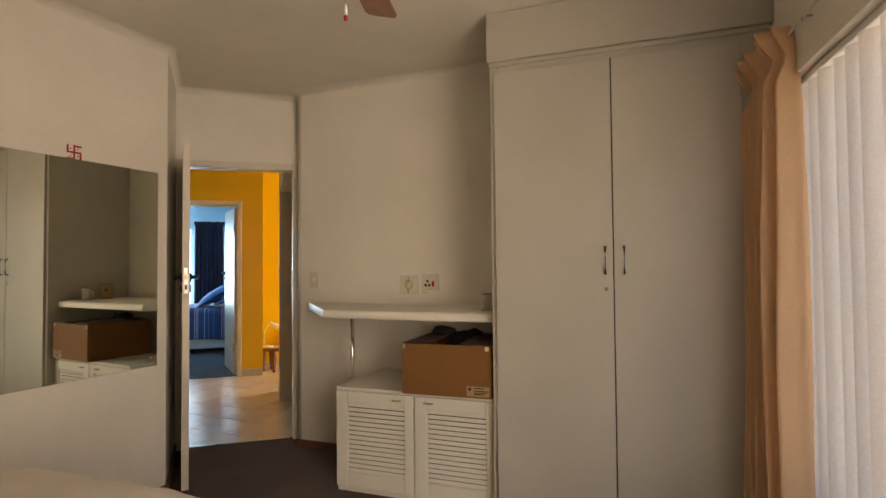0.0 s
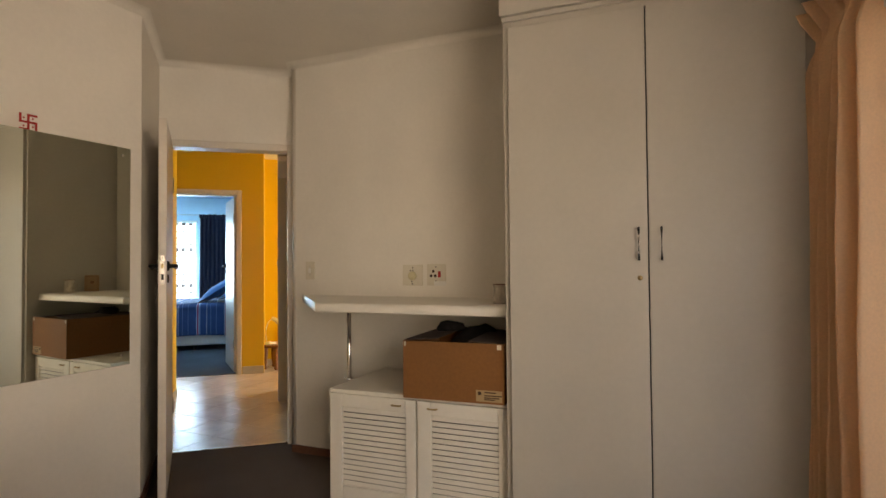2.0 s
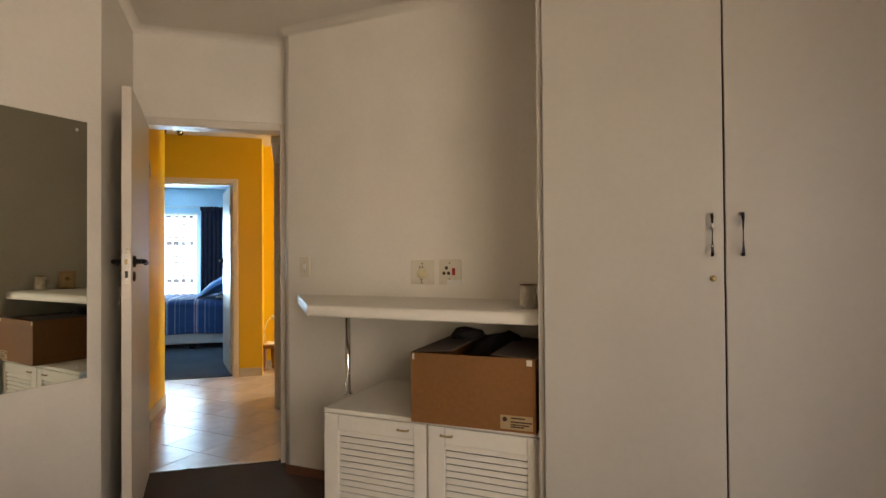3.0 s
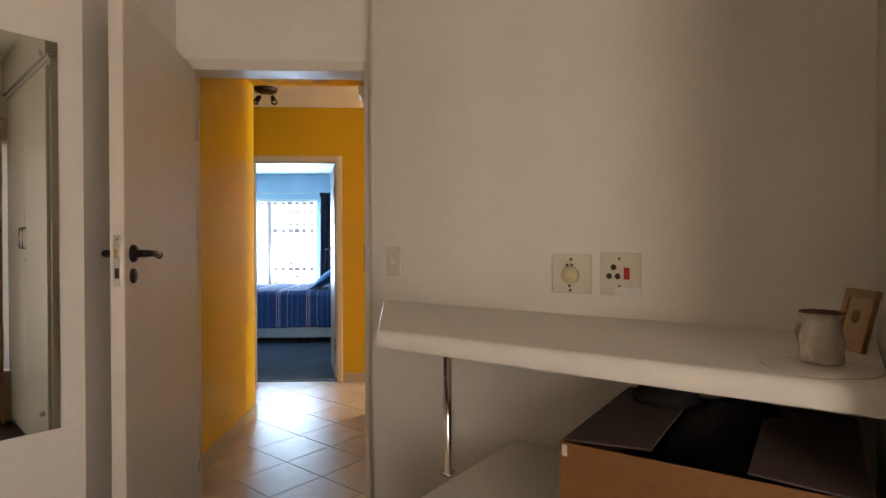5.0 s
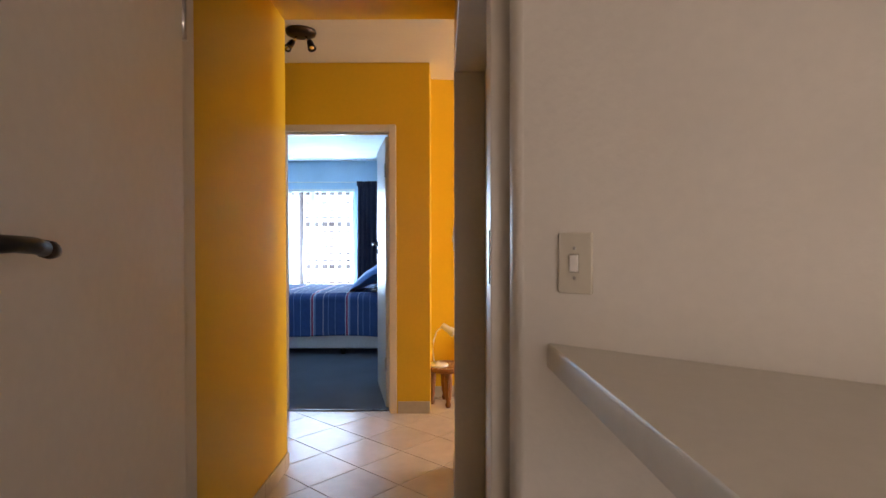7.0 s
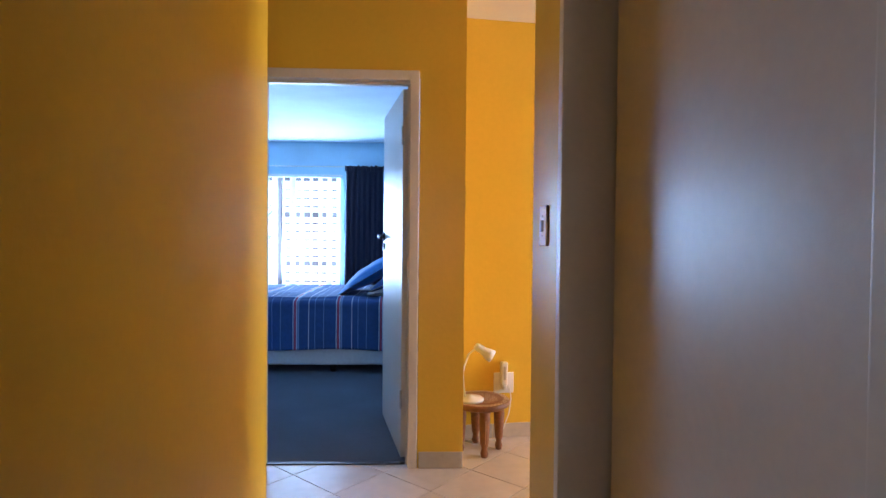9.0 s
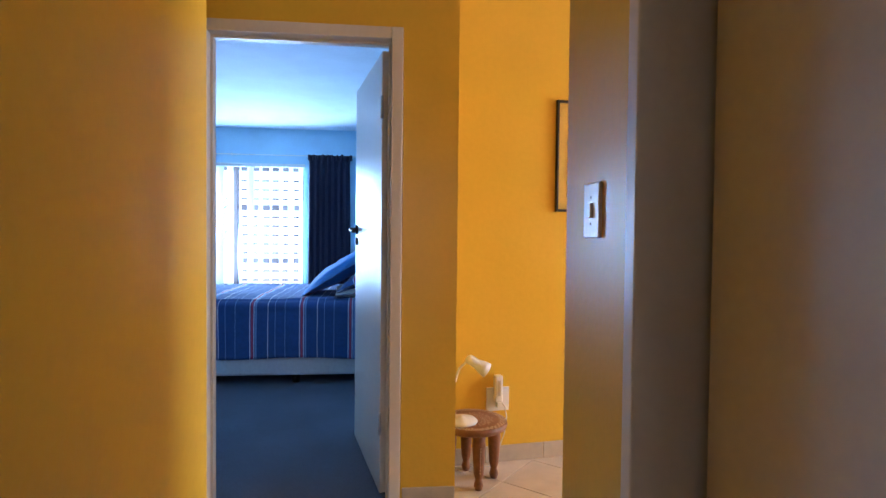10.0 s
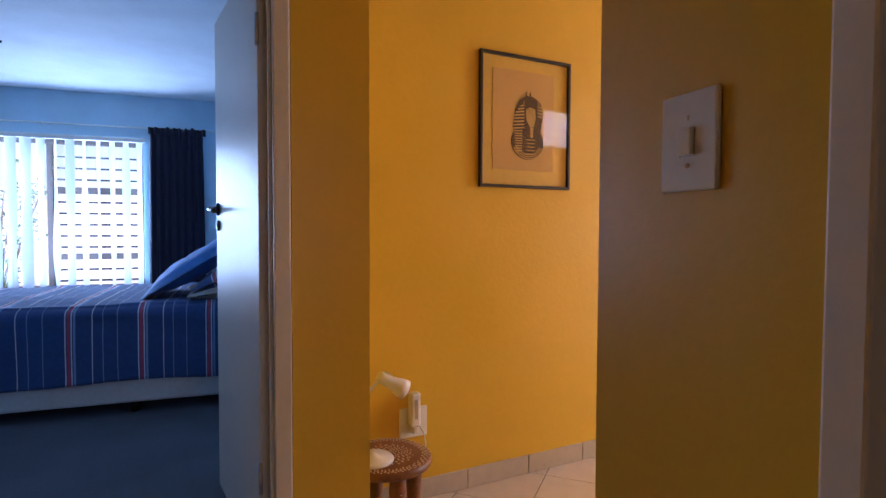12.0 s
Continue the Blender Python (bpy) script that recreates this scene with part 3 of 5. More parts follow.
sw, w, h = on_socket_wall("light_switch", 0.277, 0.347, 1.142, 1.260, "ivory plastic light switch on the cream wall", "light switch")
BUFFED = material("dull_ivory_plastic", (0.5, 0.45, 0.36), 0.5)
def fill_switch(t, w, h, mat):
    part("plate", box(0, w, 0, 0.009, 0, h, 0.0035, seg=3), mat, t)
    part("rocker", box(w * 0.38, w * 0.62, 0.008, 0.016, h * 0.36, h * 0.64, 0.002), WHITE_PLASTIC, t)
    part("rocker_gap", box(w * 0.36, w * 0.64, 0.0085, 0.0095, h * 0.345, h * 0.655), STEEL if mat is WHITE_PLASTIC else BUFFED, t)
    for z in (0.26, 0.74):
        part("screw", lathe([(0.0, 0), (0.0035, 0), (0.003, 0.002), (0.0, 0.0022)], 10, Matrix.Translation((w / 2, 0.009, h * z)) @ Matrix.Rotation(-math.pi / 2, 4, "X")), STEEL, t)
fill_switch(sw, w, h, PLASTIC)
aer, w, h = on_socket_wall("aerial_socket", 0.989, 1.123, 1.108, 1.234, "ivory aerial socket plate with a yellowed round boss", "socket")
part("plate", box(0, w, 0, 0.008, 0, h, 0.0035, seg=3), PLASTIC, aer)
part("boss", lathe([(0.0, 0), (0.028, 0), (0.026, 0.012), (0.022, 0.016), (0.0, 0.016)], 28, Matrix.Translation((w * 0.5, 0.007, h * 0.47)) @ Matrix.Rotation(-math.pi / 2, 4, "X")), material("yellowed_plastic", (0.68, 0.61, 0.38), 0.4, spread=0.06), aer, "yellowed round boss")
for a, c in ((0.5, 0.86), (0.56, 0.72), (0.44, 0.72), (0.5, 0.2), (0.52, 0.08)):
    part("screw", lathe([(0.0, 0), (0.0045, 0), (0.0035, 0.002), (0.0, 0.0022)], 10, Matrix.Translation((w * a, 0.008 if c > 0.8 or c < 0.1 else 0.021, h * c)) @ Matrix.Rotation(-math.pi / 2, 4, "X")), BRONZE, aer)
soc, w, h = on_socket_wall("power_socket", 1.151, 1.274, 1.109, 1.238, "white three-pin socket with a red rocker switch", "socket")
part("plate", box(0, w, 0, 0.008, 0, h, 0.0035, seg=3), PLASTIC, soc)
for a, c in ((0.66, 0.66), (0.77, 0.45), (0.56, 0.45)):
    part("pin_hole", lathe([(0.0, 0), (0.0088, 0), (0.0088, 0.0012), (0.0, 0.0013)], 16, Matrix.Translation((w * a, 0.008, h * c)) @ Matrix.Rotation(-math.pi / 2, 4, "X")), INK, soc, "dark round pin hole")
part("rocker", box(w * 0.26, w * 0.40, 0.008, 0.014, h * 0.38, h * 0.66, 0.002), RED, soc, "red rocker switch")
part("blank_cover", box(w * -0.02, w * 0.62, 0.008, 0.0125, h * 0.0, h * 0.2, 0.002), WHITE_PLASTIC, soc)
for c in (0.86, 0.22):
    part("screw", lathe([(0.0, 0), (0.0035, 0), (0.003, 0.002), (0.0, 0.0022)], 10, Matrix.Translation((w * 0.52, 0.008, h * c)) @ Matrix.Rotation(-math.pi / 2, 4, "X")), BRONZE, soc)

# ---------- bedroom: shelf, cupboards and what stands there ----------
shelf = thing("corner_shelf", ROOM, "thick cream wall shelf with a slanted end on a chrome post", "shelf")
def nosed_board(tip, corner, right, back, layers):
    """A board whose slanted end and front are rounded: each layer is (height, inset of those two edges)."""
    bm = bmesh.new()
    t_, c_ = Vector((tip, back)), Vector(corner)
    e = (c_ - t_).normalized()
    nrm = Vector((-e.y, e.x))          # inwards from the slanted end
    rings = []
    for z, d in layers:
        y1 = c_.y + d
        p = t_ + nrm * d * 0.25
        at_back = p + e * ((back - p.y) / e.y)
        at_front = p + e * ((y1 - p.y) / e.y)
        rings.append([bm.verts.new((x, y, z)) for x, y in ((at_back.x, back), (at_front.x, y1), (right, y1), (right, back))])
    for lo, hi in zip(rings, rings[1:]):
        for k in range(4):
            bm.faces.new((lo[k], lo[(k + 1) % 4], hi[(k + 1) % 4], hi[k])).smooth = True
    bm.faces.new(rings[0][::-1])
    bm.faces.new(rings[-1])
    return bm
brd = part("board", nosed_board(0.25, (0.757, -0.725), 1.820, SY + 0.003, [(0.991, 0.007), (0.9935, 0.002), (0.998, 0.0), (1.018, 0.0), (1.026, 0.0015), (1.033, 0.0045), (1.038, 0.009), (1.0405, 0.016)]), SHELF_PAINT, shelf)
brd.data.set_sharp_from_angle(angle=radians(38))
part("post", lathe([(0.022, 0.601), (0.022, 0.606), (0.0125, 0.609), (0.0125, 0.983), (0.022, 0.986), (0.022, 0.9915)], 20, Matrix.Translation((0.83, -0.505, 0))), CHROME, shelf, "polished chrome post")


def louvre_cupboard(x0, x1, label, knob_right):
    """A low cupboard with a slatted door; its front is at y = -0.745."""
    t = thing("louvre_cupboard", ROOM, label, "cupboard", "louvred cupboards under the shelf")
    part("body", box(x0 + 0.0015, x1 - 0.0015, -0.725, SY - 0.02, 0.0, 0.58, 0.002), SHELF_PAINT, t)
    part("top", box(x0 + 0.0005, x1 - 0.0005, -0.745, SY - 0.003, 0.5815, 0.6, 0.003), SHELF_PAINT, t)
    d = part("door", box(x0 + 0.004, x0 + 0.076, -0.747, -0.727, 0.035, 0.578, 0.003), SHELF_PAINT, t)
    part("stile", box(x1 - 0.058, x1 - 0.004, -0.747, -0.727, 0.035, 0.578, 0.003), SHELF_PAINT, d)
    part("rail", box(x0 + 0.077, x1 - 0.059, -0.7465, -0.7275, 0.035, 0.115, 0.003), SHELF_PAINT, d)
    part("rail", box(x0 + 0.077, x1 - 0.059, -0.7465, -0.7275, 0.512, 0.578, 0.003), SHELF_PAINT, d)
    n = 15
    for i in range(n):
        z = 0.115 + (i + 0.5) * (0.512 - 0.115) / n
        q = box(x0 + 0.0775, x1 - 0.0595, -0.003, 0.003, -0.0118, 0.0118, 0.002)
        q.transform(Matrix.Translation((0, -0.737, z)) @ Matrix.Rotation(radians(-47), 4, "X"))
        part("slat", q, SHELF_PAINT, d)
    # near-black sheet that stands in for the shade between the slats
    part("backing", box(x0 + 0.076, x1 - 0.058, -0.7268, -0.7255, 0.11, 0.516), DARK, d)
    kx = x1 - 0.105 if knob_right else x0 + 0.085
    part("handle", tube([(kx - 0.024, -0.747, 0.547), (kx - 0.022, -0.757, 0.547), (kx, -0.761, 0.547), (kx + 0.022, -0.757, 0.547), (kx + 0.024, -0.747, 0.547)], 0.0042, 8), BRASS, d, "small brass bow handle")
    hx = x0 + 0.001 if knob_right else x1 - 0.001
    part("hinge", box(hx - 0.005, hx + 0.003, -0.735, -0.72, 0.49, 0.54, 0.002), BRASS, d, "small brass hinge")
    return t


louvre_cupboard(0.858, 1.352, "low cream cupboard with a slatted door beside the wall", True)
louvre_cupboard(1.354, 1.822, "low cream cupboard with a slatted door under the carton", False)

BUFF = material("buff_label_paper", (0.36, 0.25, 0.13), 0.6, spread=0.06)
# the carton: board walls with open flaps
carton = thing("cardboard_box", ROOM @ pose(1.545, -0.530, 0.6, 0, 0, 2.2), "brown corrugated carton with open flaps and dark cloths inside", "box")
CX, CY, CH, T = 0.25, 0.25, 0.274, 0.005
for nm, q in (("front", box(-CX, CX, -CY, -CY + T, 0, CH, 0.001)), ("back", box(-CX, CX, CY - T, CY, 0, CH, 0.001)),
              ("side", box(-CX, -CX + T, -CY + T, CY - T, 0, CH, 0.001)), ("side", box(CX - T, CX, -CY + T, CY - T, 0, CH, 0.001)), ("bottom", box(-CX + T, CX - T, -CY + T, CY - T, 0, T))):
    part(nm, q, CARTON, carton)
for x, tilt in ((-CX, -4), (CX, -176)):
    q = box(0, 0.17, -CY + 0.01, CY - 0.01, 0, 0.004, 0.001)
    q.transform(Matrix.Translation((x + (0.003 if x < 0 else -0.003), 0, CH)) @ Matrix.Rotation(radians(tilt if x < 0 else -177), 4, "Y"))
    # darker copy of the carton's brown, for the shade on the flaps
    part("flap", q, CARTON_DARK, carton, "folded carton flap")
for x in (-CX + 0.006, CX - 0.034):
    part("tape", box(x, x + 0.02 if x > 0 else x + 0.01, -CY - 0.0012, -CY - 0.0002, CH - 0.026, CH - 0.004), TAPE, carton, "torn bit of pale tape")
lab = part("label", box(CX - 0.135, CX - 0.012, -CY - 0.0012, -CY - 0.0002, 0.01, 0.062), BUFF, carton, "buff printed paper label")
for k, (a, l_) in enumerate(((0.050, 0.055), (0.036, 0.08), (0.026, 0.07), (0.018, 0.05))):
    part("print_bar", box(CX - 0.095, CX - 0.095 + l_, -CY - 0.0019, -CY - 0.0013, a, a + 0.005), INK, lab)
part("logo", lathe([(0.0, 0), (0.009, 0), (0.009, 0.0005), (0.0, 0.0006)], 12, Matrix.Translation((CX - 0.118, -CY - 0.0013, 0.047)) @ Matrix.Rotation(math.pi / 2, 4, "X")), INK, lab)


def heap(cx, cy, cz, sx, sy, sz, seed, n=22):
    """A crumpled mound of cloth."""
    def f(s, t):
        a, e = s * 2 * math.pi, (t - 0.5) * math.pi
        p = Vector((math.cos(a) * math.cos(e), math.sin(a) * math.cos(e), math.sin(e)))
        k = 1 + 0.34 * noise.noise(p * 1.7 + Vector((seed, 0, 0))) + 0.14 * noise.noise(p * 4.5 + Vector((0, seed, 0)))
        return (cx + sx * p.x * k, cy + sy * p.y * k, cz + sz * p.z * k)
    q = sheet(f, n, n // 2)
    bmesh.ops.remove_doubles(q, verts=q.verts, dist=1e-4)
    return q


bag = part("dark_bag", heap(0.03, 0.11, 0.182, 0.165, 0.095, 0.118, 4), CLOTH_DARK)
bag.matrix_basis = carton.matrix_basis.copy()
tagged(bag, "crumpled black cloth bag lying in the open carton", "bag")
cap = part("dark_beret", heap(-0.125, 0.10, 0.305, 0.075, 0.06, 0.032, 9), CLOTH_DARK)
cap.matrix_basis = carton.matrix_basis.copy()
tagged(cap, "rounded black cloth cap on top of the carton's contents", "cap")

mug = thing("stoneware_mug", ROOM @ pose(1.727, -0.56, 1.0412, 0, 0, 140) @ Matrix.Diagonal((0.72, 0.72, 0.86, 1)), "grey stoneware mug with a brown rim on the shelf", "mug")
part("body", lathe([(0.0, 0.0), (0.046, 0.0), (0.05, 0.004), (0.0495, 0.05), (0.043, 0.078), (0.044, 0.092), (0.05, 0.108), (0.047, 0.108), (0.041, 0.092), (0.040, 0.078), (0.046, 0.05), (0.044, 0.01), (0.0, 0.008)], 32), CERAMIC, mug)
part("rim", lathe([(0.0465, 0.107), (0.0508, 0.107), (0.0508, 0.1105), (0.0465, 0.1105), (0.0465, 0.107)], 32), BROWN_WOOD, mug, "brown glazed rim")
part("handle", tube([(0.046, 0, 0.075), (0.066, 0, 0.076), (0.076, 0, 0.056), (0.070, 0, 0.032), (0.049, 0, 0.022)], 0.006, 10), CERAMIC, mug)
doily = part("place_mat", lathe([(0.0, 0), (0.090, 0), (0.093, 0.001), (0.090, 0.0022), (0.0, 0.0022)], 40), LINEN)
doily.matrix_basis = ROOM @ pose(1.725, -0.605, 1.0407)
tagged(doily, "thin round white mat under the mug", "mat")
mug.location.z += 0.0018

photo = thing("photo_frame", ROOM @ pose(1.742, -0.33, 1.0408, 0, 0, -60) @ pose(0, 0, 0, -14), "small wooden photo frame leaning on the shelf", "photo frame")
fw, fh, fb = 0.10, 0.13, 0.018
part("frame", box(0.0, fw, -0.006, 0.006, 0, fb, 0.002, bm=box(0.0, fw, -0.006, 0.006, fh - fb, fh, 0.002, bm=box(0, fb, -0.006, 0.006, fb, fh - fb, 0.002, bm=box(fw - fb, fw, -0.006, 0.006, fb, fh - fb, 0.002)))), material("honey_wood", (0.32, 0.19, 0.09), 0.5, spread=0.15), photo)
part("picture", box(fb, fw - fb, -0.002, 0.002, fb, fh - fb), BUFF, photo, "buff picture with a brown oval")
part("oval", lathe([(0.0, 0), (0.014, 0), (0.014, 0.0006), (0.0, 0.0007)], 18, Matrix.Translation((fw / 2, -0.002, fh * 0.55)) @ Matrix.Rotation(math.pi / 2, 4, "X")), CARTON, photo)
part("strut", box(fw / 2 - 0.012, fw / 2 + 0.012, 0.006, 0.009, 0.004, 0.085), CARTON_DARK, photo)

# ---------- bedroom: wardrobe ----------
ward = thing("built_in_wardrobe", ROOM, "tall cream built-in wardrobe with two flush doors", "wardrobe")
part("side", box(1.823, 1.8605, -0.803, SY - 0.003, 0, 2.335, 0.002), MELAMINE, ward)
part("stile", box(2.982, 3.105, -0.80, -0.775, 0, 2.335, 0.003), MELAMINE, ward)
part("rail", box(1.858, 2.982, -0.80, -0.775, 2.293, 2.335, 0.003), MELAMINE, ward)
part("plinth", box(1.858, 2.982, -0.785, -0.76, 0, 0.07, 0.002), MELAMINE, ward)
# near-black panel close behind the doors, for the shade in their gaps
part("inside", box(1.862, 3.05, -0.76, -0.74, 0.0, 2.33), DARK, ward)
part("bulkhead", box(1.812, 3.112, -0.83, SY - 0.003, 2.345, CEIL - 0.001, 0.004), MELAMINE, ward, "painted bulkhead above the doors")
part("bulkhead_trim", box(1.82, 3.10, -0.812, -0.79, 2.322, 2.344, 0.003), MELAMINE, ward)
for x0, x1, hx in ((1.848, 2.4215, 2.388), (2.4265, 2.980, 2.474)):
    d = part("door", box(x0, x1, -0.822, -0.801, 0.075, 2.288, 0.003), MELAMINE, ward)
    hd = part("handle", tube([(hx, -0.822, 1.252), (hx, -0.838, 1.252), (hx, -0.842, 1.260), (hx, -0.842, 1.372), (hx, -0.838, 1.380), (hx, -0.822, 1.380)], 0.0045, 10), BLACK, d, "slim chipped black bar handle")
    if hx < 2.4:
        part("chip", tube([(hx - 0.0004, -0.8424, 1.333), (hx - 0.0004, -0.8424, 1.352)], 0.0047, 10), STEEL, hd, "worn bright patch")
        part("chip", tube([(hx - 0.0004, -0.8424, 1.272), (hx - 0.0004, -0.8424, 1.286)], 0.0047, 10), STEEL, hd, "worn bright patch")
        part("lock", lathe([(0.0, 0), (0.010, 0), (0.009, 0.004), (0.0, 0.0045)], 18, Matrix.Translation((hx + 0.002, -0.822, 1.178)) @ Matrix.Rotation(math.pi / 2, 4, "X")), BRASS, d, "small brass lock")

# ---------- bedroom: window, blinds, curtain ----------
WM = Matrix.Translation(W0) @ Matrix.Rotation(math.atan2(*(W1 - W0).yx), 4, "Z")   # x along the window wall, y outwards
win = thing("window_1", WM, "wide bedroom window with a pale metal frame", "window", kind="structure")
ws0, ws1, wz0, wz1 = WS
for nm, q in (("window_frame", box(ws0, ws1, 0.19, 0.225, wz0, wz0 + 0.05, 0.004)), ("window_frame", box(ws0, ws1, 0.19, 0.225, wz1 - 0.05, wz1, 0.004)),
              ("window_frame", box(ws0, ws0 + 0.05, 0.19, 0.225, wz0 + 0.05, wz1 - 0.05, 0.004)), ("window_frame", box(ws1 - 0.05, ws1, 0.19, 0.225, wz0 + 0.05, wz1 - 0.05, 0.004)),
              ("mullion", box((ws0 + ws1) / 2 - 0.025, (ws0 + ws1) / 2 + 0.025, 0.192, 0.223, wz0 + 0.05, wz1 - 0.05, 0.004))):
    part(nm, q, ENAMEL, win)
for x0, x1 in ((ws0 + 0.05, (ws0 + ws1) / 2 - 0.025), ((ws0 + ws1) / 2 + 0.025, ws1 - 0.05)):
    g = part("pane", box(x0, x1, 0.205, 0.209, wz0 + 0.05, wz1 - 0.05), GLASS, win)
    g.visible_shadow = False
part("window_sill", box(ws0, ws1, 0.0, 0.19, wz0, wz0 + 0.012, 0.003), CREAM, win)

blind = thing("vertical_blind", WM, "white cloth vertical blind drawn across the bedroom window", "blind")
part("head_rail", box(ws0 + 0.01, ws1 - 0.01, 0.035, 0.075, wz1 - 0.03, wz1 - 0.003, 0.003), WHITE_PLASTIC, blind)
n_sl = int((ws1 - ws0 - 0.06) / 0.113)
slat_mesh = None
for i in range(n_sl):
    if slat_mesh is None:
        s_ = part("slat", sheet(lambda s, t: ((s - 0.5) * 0.127, 0.006 * math.sin(math.pi * s), wz0 + 0.02 + t * (wz1 - wz0 - 0.06)), 6, 1), SHEER, blind)
        slat_mesh = s_.data
    else:
        s_ = new("slat", slat_mesh)
        s_.parent = blind
    s_.matrix_basis = pose(ws0 + 0.07 + i * 0.113, 0.055, 0, 0, 0, 34 - 16 * max(0, 1 - i / 10) + 9 * math.sin(i * 2.1))


def pleated(x0, x1, y, z0, z1, folds, depth, seed, spread=0.12, nz=44, per=16, tie=1.0, crease=0.0):
    """Hanging cloth in deep folds between x0 and x1, pinched near its top."""
    def f(s, t):
        z = z0 + t * (z1 - z0)
        knot = tie * math.exp(-((t - 0.925) / 0.04) ** 2)
        pinch = 1 - 0.32 * knot - 0.12 * t
        ph = s * folds * 2 * math.pi + 0.8 * noise.noise(Vector((s * 3, t * 0.35, seed)))
        mid = (x0 + x1) / 2
        x = mid + (x0 - mid + s * (x1 - x0)) * (1 + spread * (1 - t) * 0.4 - 0.14 * knot + 0.16 * tie * max(0, t - 0.95) / 0.05) + 0.012 * math.sin(2 * ph)
        yy = y - depth * pinch * (0.5 + 0.5 * math.sin(ph)) * (0.9 + 0.22 * noise.noise(Vector((s * 7, t * 0.7, seed + 4)))) + 0.014 * noise.noise(Vector((s * 5, t * 4, seed)))
        yy += crease * (1.4 - t) * (noise.noise(Vector((s * 26, t * 2.2, seed + 9))) + 0.5 * noise.noise(Vector((s * 14 + t * 5, t * 6, seed + 2))))
        return (x, yy, z)
    return sheet(f, folds * per, nz, 0.0025)


def pinch_pleated(s, t):
    """Peach curtain: pinched below a fanned heading that sags at the wardrobe's end, wide soft folds below."""
    sag = 0.085 * (1 - s) ** 1.6
    z = 0.02 + t * (2.218 - sag - 0.02)
    pinch = math.exp(-((t - 0.945) / 0.03) ** 2)
    fan = max(0.0, (t - 0.95) / 0.05)
    low = 1 - t
    ph = 2 * math.pi * (5.0 * s + 0.05 * noise.noise(Vector((s * 2.2, t * 0.7, 5)))) + 0.9
    fold = 0.5 + 0.5 * math.sin(ph)
    fold = fold ** (1.0 + 0.3 * low)
    fine = 0.5 + 0.5 * math.sin(2 * math.pi * 11 * s + 2.0 * noise.noise(Vector((s * 4, 0.3, 8))))
    deep = 0.15 * (1 - 0.35 * pinch) + 0.055 * low
    x = 0.70 + 0.265 * s  - 0.004 * fan * (1 - s) + 0.006 * low * math.sin(2 * ph)
    y = 0.066 - (0.03 + 0.05 * (1 - s)) - deep * fold * (0.8 + 0.2 * noise.noise(Vector((s * 3, t, 2))))
    y -= 0.012 * fine * (1 - 0.4 * low) + 0.016 * fine * max(0.0, (t - 0.72) / 0.28) ** 2 + 0.02 * fan * fine
    y += 0.012 * noise.noise(Vector((s * 9, t * 3.5, 4))) + 0.006 * low * noise.noise(Vector((s * 30, t * 2.5, 6)))
    return (x, y, z)


cur = thing("peach_curtain", WM, "peach cotton curtain gathered beside the bedroom window", "curtain")
cloth = part("cloth", sheet(pinch_pleated, 150, 60), PEACH, cur, "peach pleated cloth")
hem = cloth.modifiers.new("thickness", "SOLIDIFY")
hem.thickness, hem.use_even_offset = 0.002, False
part("rail", tube([(0.66, -0.03, 2.182), (4.3, -0.03, 2.182)], 0.006, 8), WHITE_PLASTIC, cur, "thin white curtain rail")
for x in (0.70, 1.13, 2.2, 3.3):
    part("hook", tube([(x, -0.001, 2.182), (x, -0.03, 2.182), (x, -0.036, 2.17)], 0.0035, 6), STEEL, cur)

# ---------- bedroom: bed and fan ----------
bed1 = thing("bed", ROOM, "low bed made up with rumpled white covers", "bed")
part("base", box(0.56, 1.80, -4.45, -2.36, 0.06, 0.32, 0.02), BEDBASE, bed1)
part("mattress", box(0.54, 1.82, -4.47, -2.26, 0.322, 0.57, 0.05, seg=4), LINEN, bed1)
for x in (0.64, 1.72):
    for y in (-4.35, -2.46):
        part("leg", lathe([(0.025, 0), (0.03, 0.06)], 14, Matrix.Translation((x, y, 0.001))), BROWN_WOOD, bed1)
def cover(s, t):
    x, y = 0.45 + s * 1.46, -4.5 + t * 2.34
    ex, ey = min(s, 1 - s) * 1.46, min(1 - t, t) * 2.34
    drop = max(0, 1 - ex / 0.11) ** 2 * 0.17 + max(0, 1 - ey / 0.13) ** 2 * 0.17
    bulge = 0.055 * math.exp(-((x - 1.05) / 0.42) ** 2 - ((y + 2.75) / 0.5) ** 2)
    return (x, y, 0.612 + bulge - drop + 0.016 * noise.noise(Vector((x * 4, y * 4, 0))) + 0.006 * noise.noise(Vector((x * 13, y * 13, 3))))
part("duvet", sheet(cover, 50, 70, 0.02), LINEN, bed1, "rumpled white duvet")

